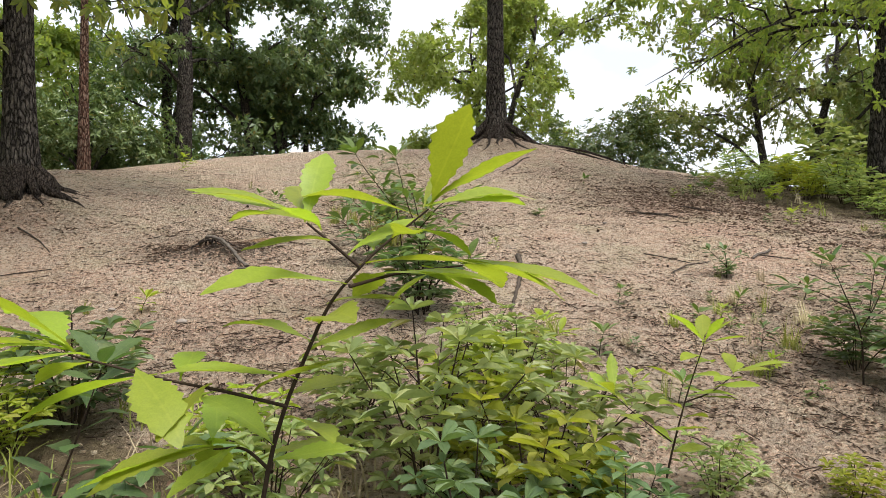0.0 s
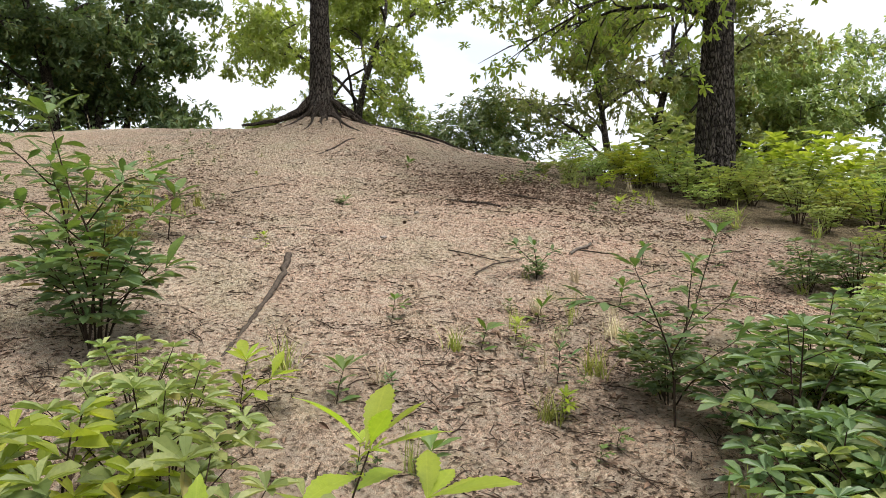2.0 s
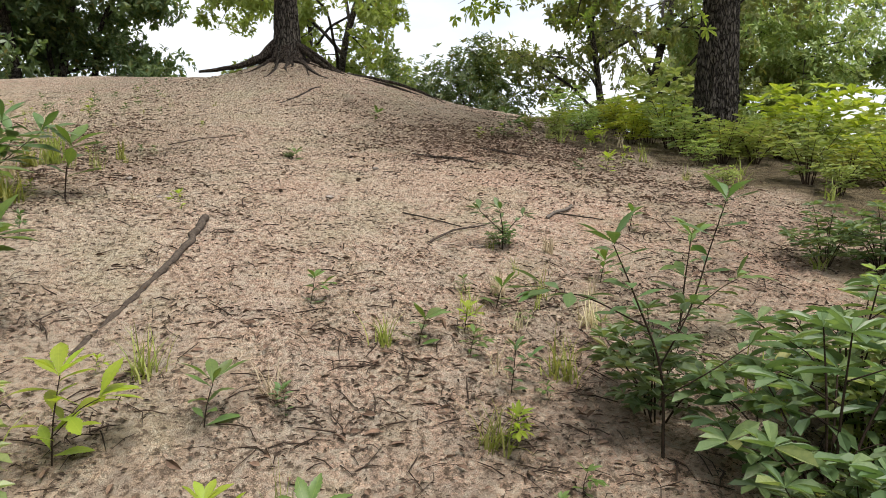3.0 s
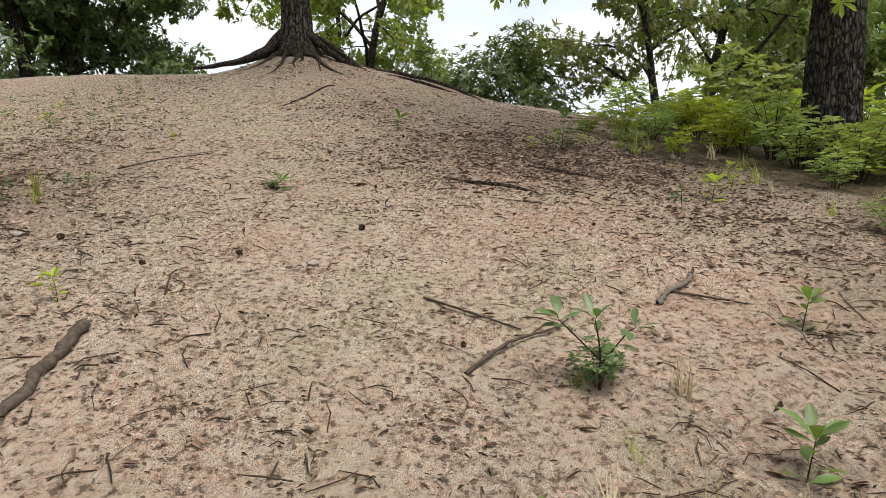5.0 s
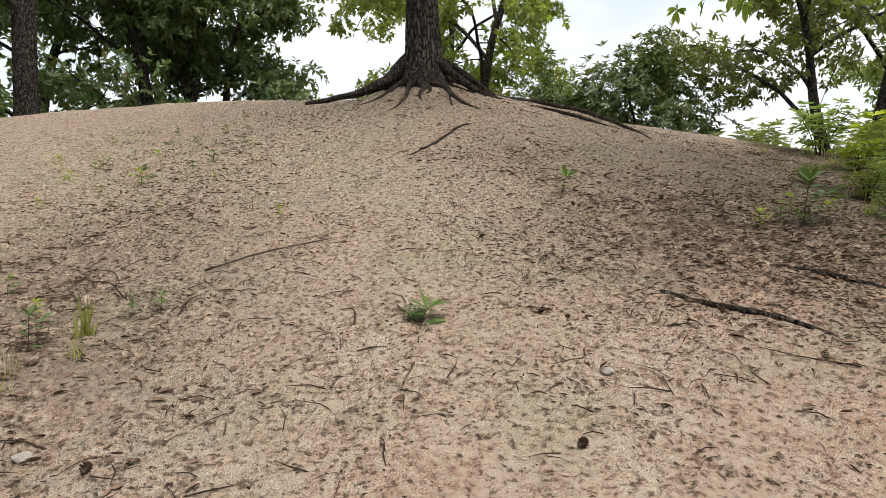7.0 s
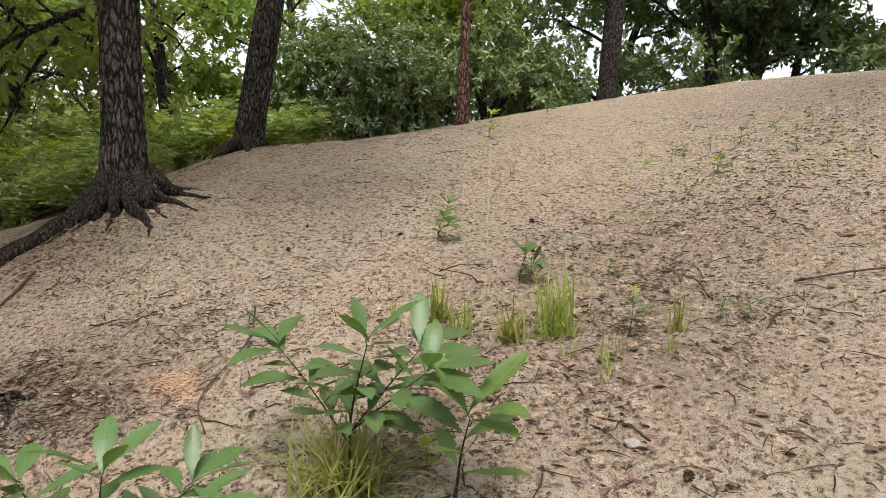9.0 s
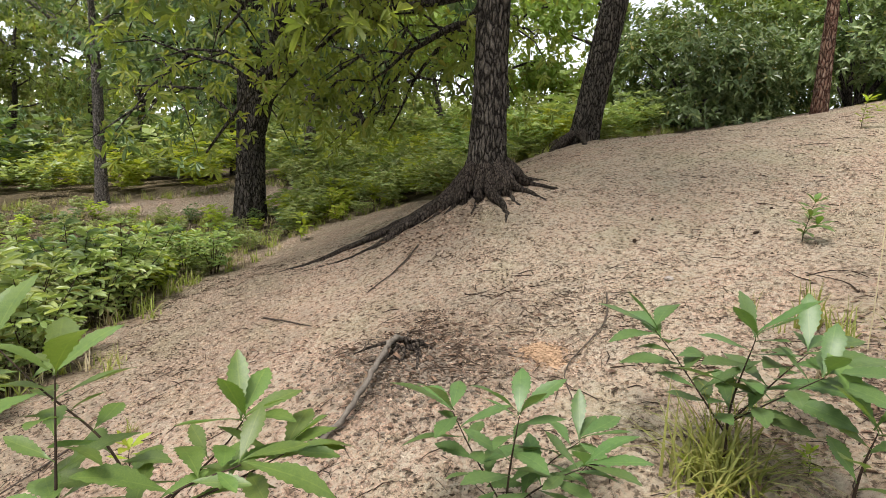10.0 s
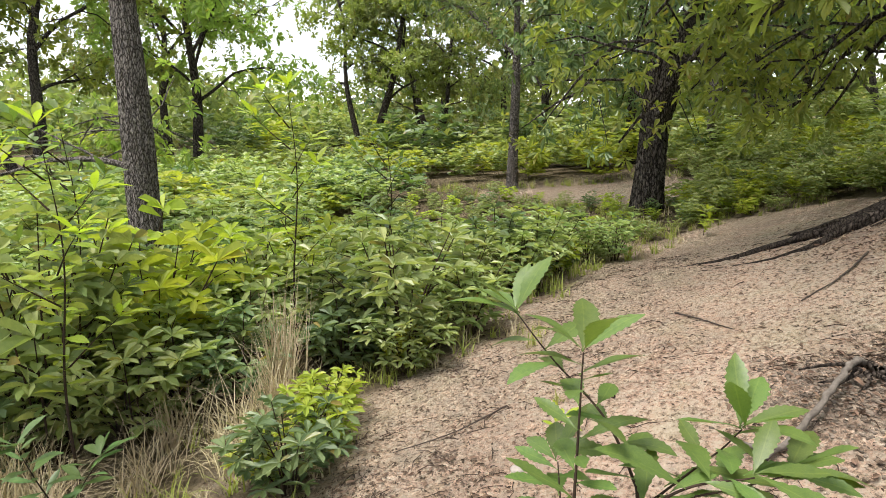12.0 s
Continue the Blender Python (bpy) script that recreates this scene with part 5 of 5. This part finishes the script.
# ---- dead wood, cones, stones ----
def stick(points, r0, r1, label, name="stick", mat=None, seed=0, twigs=()):
    r = np.random.default_rng(seed)
    p = np.array([(x, y, on_ground(x, y) + dz) for x, y, dz in points])
    o = p[0].copy()
    ob = thing(name, pose(*o), label, name.replace("_", " "))
    s = Shape()
    line = bend(p, 7 * len(p)) - o
    r0, r1 = 0.52 * r0, 0.52 * r1
    line[1:-1] += r.normal(0, r0 * 0.25, (len(line) - 2, 3)) * np.array([1, 1, 0.4])
    line[:, 2] -= 0.35 * r0
    s.tube(line, np.linspace(r0, r1, len(line)) * (1 + 0.12 * np.sin(np.arange(len(line)) * 1.7)), 8, 0.12, 5, seed)
    part("shaft", s.mesh("shaft", mat or STICK), ob)
    for a, b, c in twigs:
        i = int(a * (len(line) - 1))
        t = Shape()
        t.tube(np.stack([line[i], line[i] + np.array([b, c, 0.02]) * 0.5, line[i] + np.array([b, c, 0.01])]), [r1, r1 * 0.8, r1 * 0.4], 5)
        part("twig", t.mesh("twig", mat or STICK), ob)


stick([(0.67, 6.1, 0.03), (0.66, 5.8, 0.02), (0.60, 5.4, 0.015), (0.5, 4.9, 0.01), (0.38, 4.4, 0.0)], 0.046, 0.02, "long dark rotting branch lying on the sand", seed=1)
stick([(2.02, 5.76, 0.01), (2.22, 5.92, 0.03), (2.42, 6.02, 0.02), (2.52, 6.12, 0.01)], 0.016, 0.007, "brown bent stick lying on the sand", seed=2, twigs=((0.5, 0.1, 0.12),))
stick([(2.98, 6.25, 0.012), (3.08, 6.35, 0.02), (3.2, 6.42, 0.03), (3.28, 6.5, 0.03)], 0.026, 0.02, "short crooked grey piece of wood on the sand", mat=ROOT_GREY, seed=3)
stick([(3.1, 6.38, 0.01), (3.3, 6.3, 0.01), (3.42, 6.24, 0.005)], 0.012, 0.005, "dark thin stick lying on the sand", seed=4)
stick([(2.38, 8.52, 0.0), (2.55, 8.36, 0.015), (2.78, 8.2, 0.02), (3.02, 8.02, -0.01)], 0.036, 0.02, "exposed root ridge half buried in sand", "buried_root", ROOT, 5)
stick([(3.1, 8.85, 0.0), (3.4, 8.75, 0.02), (3.8, 8.45, -0.01)], 0.035, 0.02, "exposed root ridge half buried in sand", "buried_root", ROOT, 6)
stick([(0.95, 11.05, -0.01), (1.2, 11.35, 0.01), (1.45, 11.75, 0.01), (1.65, 11.85, -0.02)], 0.04, 0.02, "exposed root ridge half buried in sand", "buried_root", ROOT, 7)
stick([(-1.62, 5.2, 0.03), (-1.75, 5.35, 0.05), (-1.92, 5.5, 0.08), (-2.1, 5.62, 0.1), (-2.25, 5.75, 0.02)], 0.026, 0.03, "grey weathered root lying across the sand", "surface_root", ROOT_GREY, 8, ((0.1, 0.05, -0.1), (0.05, -0.06, -0.08)))
stick([(-2.35, 7.0, 0.01), (-1.95, 6.75, 0.02), (-1.6, 6.35, 0.015), (-1.35, 6.25, 0.01)], 0.010, 0.005, "dark thin stick lying on the sand", seed=9, twigs=((0.4, 0.15, 0.05),))
stick([(-0.05, 8.75, 0.01), (0.2, 8.95, 0.03), (0.55, 9.2, 0.02)], 0.012, 0.006, "dark thin stick lying on the sand", seed=10)
stick([(-4.25, 6.3, 0.01), (-3.9, 6.05, 0.02), (-3.6, 5.75, 0.01)], 0.016, 0.008, "dark thin stick lying on the sand", seed=11)
stick([(-3.95, 5.0, 0.01), (-3.6, 5.15, 0.02), (-3.3, 5.3, 0.01)], 0.014, 0.007, "dark thin stick lying on the sand", seed=12)
stick([(-2.5, 4.0, 0.01), (-2.2, 3.75, 0.02), (-2.05, 3.45, 0.01)], 0.010, 0.005, "dark thin stick lying on the sand", seed=13)
stick([(1.95, 6.35, 0.01), (2.1, 6.2, 0.02), (2.3, 6.05, 0.01)], 0.012, 0.008, "pale straight stick lying beside a seedling", seed=14)
stick([(-9.9, 6.25, 0.05), (-9.6, 6.35, 0.12), (-9.3, 6.3, 0.06)], 0.04, 0.03, "reddish broken branch at the edge of the shrubs", seed=15, mat=BARK_RED)
r_st = np.random.default_rng(15)
for k in range(34):
    x, y, a, ln = r_st.uniform(-4.5, 4.2), r_st.uniform(5.0, 11.5), r_st.uniform(0, 3.14), r_st.uniform(0.12, 0.45)
    if growth(x, y) > -0.3 or from_walk(x, y) < 0.3:
        continue
    c, w = math.cos(a) * ln, math.sin(a) * ln
    stick([(x, y, 0.004), (x + 0.5 * c + r_st.normal(0, 0.03), y + 0.5 * w + r_st.normal(0, 0.03), 0.014), (x + c, y + w, 0.004)], r_st.uniform(0.005, 0.010), 0.003, "dark thin twig lying on the sand", "fallen_twig", TWIG, 700 + k)


def cone(x, y, size, k):
    """A pine cone of overlapping scales."""
    ob = thing("pine_cone", pose(x, y, on_ground(x, y) + size * 0.35, 70, 0, 63 * k), "dark open pine cone lying on the sand", "pine cone", "fallen pine cones")
    s = Shape()
    for j in range(7):
        t = j / 6
        rr = size * 0.5 * math.sin(0.35 + 2.5 * t)
        for q in range(7):
            a = q * 0.898 + j * 0.5
            d, e = np.array([math.cos(a), math.sin(a), 0]), np.array([-math.sin(a), math.cos(a), 0])
            z = np.array([0, 0, size * (t - 0.5)])
            s.add([z + 0.3 * rr * d - 0.12 * size * e, z + rr * d - 0.1 * size * e + [0, 0, 0.12 * size], z + rr * d + 0.1 * size * e + [0, 0, 0.12 * size], z + 0.3 * rr * d + 0.12 * size * e], [[0, 1, 2, 3]])
    core = Shape()
    core.tube([(0, 0, -0.5 * size), (0, 0, 0), (0, 0, 0.5 * size)], [0.12 * size, 0.25 * size, 0.05 * size], 6)
    part("scale_cover", s.mesh("scales", CONE, False), ob)
    part("core", core.mesh("core", CONE), ob)


for k, (x, y) in enumerate(((1.84, 8.2), (1.72, 8.25), (1.71, 7.26), (2.05, 5.95), (0.69, 6.75), (2.6, 8.3), (-3.3, 7.95), (-3.0, 7.6), (-2.6, 8.3), (-2.9, 8.7), (-1.55, 8.55), (-2.0, 9.1), (3.1, 7.3), (1.5, 9.3),
                            (-0.9, 6.1), (-2.4, 4.6), (2.2, 9.9), (2.9, 10.1), (2.6, 10.6), (3.4, 9.9), (0.2, 7.1), (3.3, 7.9), (1.1, 6.9))):
    cone(x, y, 0.024 + 0.007 * (k % 3), k)


def lumps(shape, at, size, r, flat=0.6):
    """Small uneven stones or clods, six faces each."""
    n = len(at)
    corner = np.array([[-1, -1, -1], [1, -1, -1], [1, 1, -1], [-1, 1, -1], [-1, -1, 1], [1, -1, 1], [1, 1, 1], [-1, 1, 1]]) * 0.42
    v = corner[None] * (1 + r.normal(0, 0.28, (n, 8, 3))) * size[:, None, None] * np.array([1, 1, flat])
    a = r.uniform(0, 6.283, n)
    c, w = np.cos(a)[:, None], np.sin(a)[:, None]
    v = np.stack([v[..., 0] * c - v[..., 1] * w, v[..., 0] * w + v[..., 1] * c, v[..., 2]], -1) + at[:, None, :]
    q = np.array([[0, 3, 2, 1], [4, 5, 6, 7], [0, 1, 5, 4], [1, 2, 6, 5], [2, 3, 7, 6], [3, 0, 4, 7]])
    shape.add(v.reshape(-1, 3), (np.arange(n)[:, None, None] * 8 + q[None]).reshape(-1, 4))


def one_stone(x, y, size, label, mat):
    r = np.random.default_rng(int(abs(x * 1000)))
    bm = bmesh.new()
    bmesh.ops.create_icosphere(bm, subdivisions=2, radius=size)
    for v in bm.verts:
        n_ = noise.noise(v.co * (2.2 / size) + Vector((x, y, 0)))
        v.co *= 1 + 0.35 * n_
        v.co.z *= 0.55
    me = bpy.data.meshes.new("stone")
    bm.to_mesh(me)
    bm.free()
    me.materials.append(mat)
    ob = new("stone", me)
    ob.matrix_world = pose(x, y, on_ground(x, y) + size * 0.2, 0, 0, float(r.uniform(0, 360)))
    tagged(ob, label, "stone")


for x, y, size in ((1.46, 6.80, 0.03), (-1.76, 4.19, 0.035), (-2.3, 4.35, 0.025), (-0.02, 7.15, 0.03), (-2.3, 7.4, 0.03), (0.3, 6.6, 0.02), (1.9, 7.7, 0.028)):
    one_stone(x, y, size, "small pale grey stone lying on the sand", STONE)


def soil_mound(x, y, wide, tall):
    """A low heap of fresh orange soil with crumbs on it."""
    r = np.random.default_rng(821)
    ob = thing("soil_mound", pose(x, y, on_ground(x, y)), "low heap of fresh orange sandy soil", "soil heap")
    n, m = 9, 28
    rr, aa = np.meshgrid(np.linspace(0.02, 1, n), np.linspace(0, 6.283, m, endpoint=False), indexing="ij")
    out = wide * rr * (1 + 0.22 * np.sin(2 * aa + 1) + 0.12 * np.sin(5 * aa))
    gx, gy = out * np.cos(aa), 0.75 * out * np.sin(aa)
    gz = height(x + gx, y + gy) + relief(x + gx, y + gy) - on_ground(x, y) + tall * (1 - rr**2) - 0.012 * rr + r.normal(0, 0.003, rr.shape)
    i, j = np.meshgrid(np.arange(n - 1), np.arange(m), indexing="ij")
    k = (j + 1) % m
    s = Shape()
    s.add(np.stack([gx, gy, gz], -1).reshape(-1, 3), np.stack([i * m + j, (i + 1) * m + j, (i + 1) * m + k, i * m + k], -1).reshape(-1, 4))
    part("heap", s.mesh("heap", SOIL_ORANGE), ob)
    s = Shape()
    q = r.normal(0, 0.5 * wide, (500, 3)) * np.array([1, 0.75, 0])
    q[:, 2] = height(x + q[:, 0], y + q[:, 1]) + relief(x + q[:, 0], y + q[:, 1]) - on_ground(x, y) + tall * np.clip(1 - (q[:, 0] ** 2 + q[:, 1] ** 2 / 0.56) / wide**2, 0, 1)
    lumps(s, q, r.uniform(0.004, 0.014, 500), r)
    tagged(part("crumbs", s.mesh("crumbs", SOIL_ORANGE, False), ob), kind="stuff")


soil_mound(-1.8, 6.32, 0.17, 0.02)


def stump():
    """A rotten root clump in dark soil."""
    x, y = -2.1, 5.68
    ob = thing("root_stump", pose(x, y, on_ground(x, y)), "low rotten root clump in dark crumbled soil", "stump")
    r = np.random.default_rng(811)
    for k in range(12):
        a, ln = k * 2.4, r.uniform(0.10, 0.28)
        s = Shape()
        p = bend([(0.05 * math.cos(a), 0.05 * math.sin(a), 0.05), (0.5 * ln * math.cos(a + 0.3), 0.5 * ln * math.sin(a + 0.3), r.uniform(0.01, 0.06)), (ln * math.cos(a), ln * math.sin(a), -0.03)], 9)
        s.tube(p, np.linspace(0.013, 0.004, 9), 7, 0.15, 5, k)
        part("root", s.mesh("root", ROOT), ob)
    s = Shape()
    n = 1500
    q = r.normal(0, 0.2, (n, 3)) * np.array([1.3, 1, 0])
    q[:, 2] = [on_ground(x + a, y + b) - on_ground(x, y) for a, b in q[:, :2]]
    lumps(s, q, r.uniform(0.008, 0.022, n), r)
    tagged(part("soil", s.mesh("soil", SOIL, False), ob), kind="stuff")


stump()


# ---- litter ----
def patches(x, y):
    """Where litter gathers on the sand: along the green edge and in drifts."""
    g = growth(x, y)
    d = 0.22 + 0.75 * np.exp(-((g + 0.5) / 0.7) ** 2) * (g < 0.6)
    for a, b, sx, sy, k in ((3.2, 9.3, 1.2, 1.0, 1.0), (2.0, 10.8, 1.0, 0.6, 0.7), (-0.9, 8.9, 0.9, 1.8, 0.55), (-2.3, 6.1, 0.8, 0.6, 1.0), (-4.6, 6.7, 0.7, 0.5, 0.8), (1.9, 4.5, 1.1, 0.9, 0.8), (-0.6, 7.2, 0.6, 0.7, 0.5), (-2.2, 6.7, 0.8, 0.5, 0.4)):
        d = d + k * np.exp(-(((x - a) / sx) ** 2 + ((y - b) / sy) ** 2))
    return np.minimum(d, 1)


def litter():
    r = np.random.default_rng(901)

    def clump(x, y):
        a = np.sin(5.1 * x + 2.2 * np.sin(2.7 * y)) * np.sin(6.3 * y + 2.4 * np.sin(3.1 * x + 1)) + 0.7 * np.sin(13 * x + 3 * np.sin(7 * y)) * np.sin(15 * y + 3 * np.sin(6 * x))
        return np.clip(0.45 + 0.75 * a, 0.12, 1.3)

    def spread(n, density=True):
        x, y = r.uniform(-7, 5.5, n * 12), r.uniform(2.2, 14, n * 12)
        near = np.exp(-(((x - 0.8) / 4.0) ** 2 + ((y - 6) / 3.6) ** 2)) * 0.8 + 0.2
        keep = (r.random(n * 12) < (patches(x, y) * clump(x, y) if density else 1.0) * near) & (growth(x, y) < 0.5)
        x, y = x[keep][:n], y[keep][:n]
        return x, y, height(x, y) + relief(x, y)

    x, y, z = spread(10000)
    n = len(x)
    s = Shape()
    s.leaves(np.stack([x, y, z + 0.004], -1), np.stack([r.normal(0, 1, n), r.normal(0, 1, n), r.uniform(-0.05, 0.25, n)], -1), np.array([0, 0, 1.0]) + r.normal(0, 0.35, (n, 3)), 0.012 + 0.045 * r.random(n) ** 3, 0.45, 0.25, 0.05)
    tagged(new("leaf_litter", s.mesh("leaf_litter", LITTER, False)), "dark brown dead leaves scattered on the sand", "leaf litter", kind="stuff")

    x, y = [], []
    for a, b, sx, sy, n in ((3.3, 9.3, 0.85, 0.7, 2800), (4.1, 7.8, 0.6, 0.9, 1500), (-0.9, 10.8, 0.5, 1.4, 700), (2.0, 10.9, 0.8, 0.45, 450), (-2.1, 5.75, 0.38, 0.3, 350), (-4.5, 6.55, 0.5, 0.35, 420), (-0.9, 9.0, 0.6, 1.3, 500), (1.0, 12.5, 0.7, 0.3, 200), (-0.5, 7.3, 0.5, 0.5, 350), (2.2, 4.4, 0.8, 0.7, 500)):
        x.append(r.normal(a, sx, n))
        y.append(r.normal(b, sy, n))
    x, y = np.concatenate(x), np.concatenate(y)
    n = len(x)
    s = Shape()
    s.leaves(np.stack([x, y, height(x, y) + relief(x, y) + 0.006], -1), np.stack([r.normal(0, 1, n), r.normal(0, 1, n), r.uniform(-0.05, 0.3, n)], -1), np.array([0, 0, 1.0]) + r.normal(0, 0.4, (n, 3)), 0.02 + 0.045 * r.random(n) ** 2, 0.42, 0.3, 0.05)
    tagged(new("leaf_drift", s.mesh("leaf_drift", LITTER, False)), "drifts of dark brown dead leaves on the slope", "leaf litter", kind="stuff")

    x, y, z = spread(4200)
    s = Shape()
    for a, b, c in zip(x, y, z):
        t, ln = r.uniform(0, 6.283), r.uniform(0.03, 0.16)
        d = np.array([math.cos(t), math.sin(t), 0]) * ln
        p = np.array([a, b, c + 0.003])
        e = p + d
        e[2] = on_ground(e[0], e[1]) + 0.004
        m_ = (p + e) / 2 + np.array([r.normal(0, 0.1) * ln, r.normal(0, 0.1) * ln, 0.008])
        w = r.uniform(0.0012, 0.003)
        s.tube(np.stack([p, m_, e]), [w, w, w * 0.5], 4)
    tagged(new("twig_litter", s.mesh("twig_litter", TWIG)), "short dark twigs scattered on the sand", "twig litter", kind="stuff")

    x, y, z = spread(85000)
    n = len(x)
    s = Shape()
    blades(s, np.stack([x, y, z + 0.003], -1), np.stack([r.normal(0, 1, n), r.normal(0, 1, n), r.uniform(-0.02, 0.3, n)], -1), np.array([0, 0, 1.0]) + r.normal(0, 0.5, (n, 3)), 0.006 + 0.026 * r.random(n) ** 2.5, 0.42)
    tagged(new("bark_flecks", s.mesh("bark_flecks", FLECK, False)), "small dark flecks of bark and leaf on the sand", "leaf litter", kind="stuff")

    x, y, z = spread(17000, False)
    s = Shape()
    lumps(s, np.stack([x, y, z], -1), 0.005 + 0.022 * r.random(len(x)) ** 1.6, r, 0.5)
    ob = new("clods", s.mesh("clods", GROUND, False))
    at = ob.data.color_attributes.new("cover", "FLOAT_COLOR", "POINT")
    at.data.foreach_set("color", np.tile(np.array([0, 0, 0, 1], dtype=np.float32), len(ob.data.vertices)))
    tagged(ob, "small crumbs of pale sandy soil", "clods", kind="stuff")


litter()
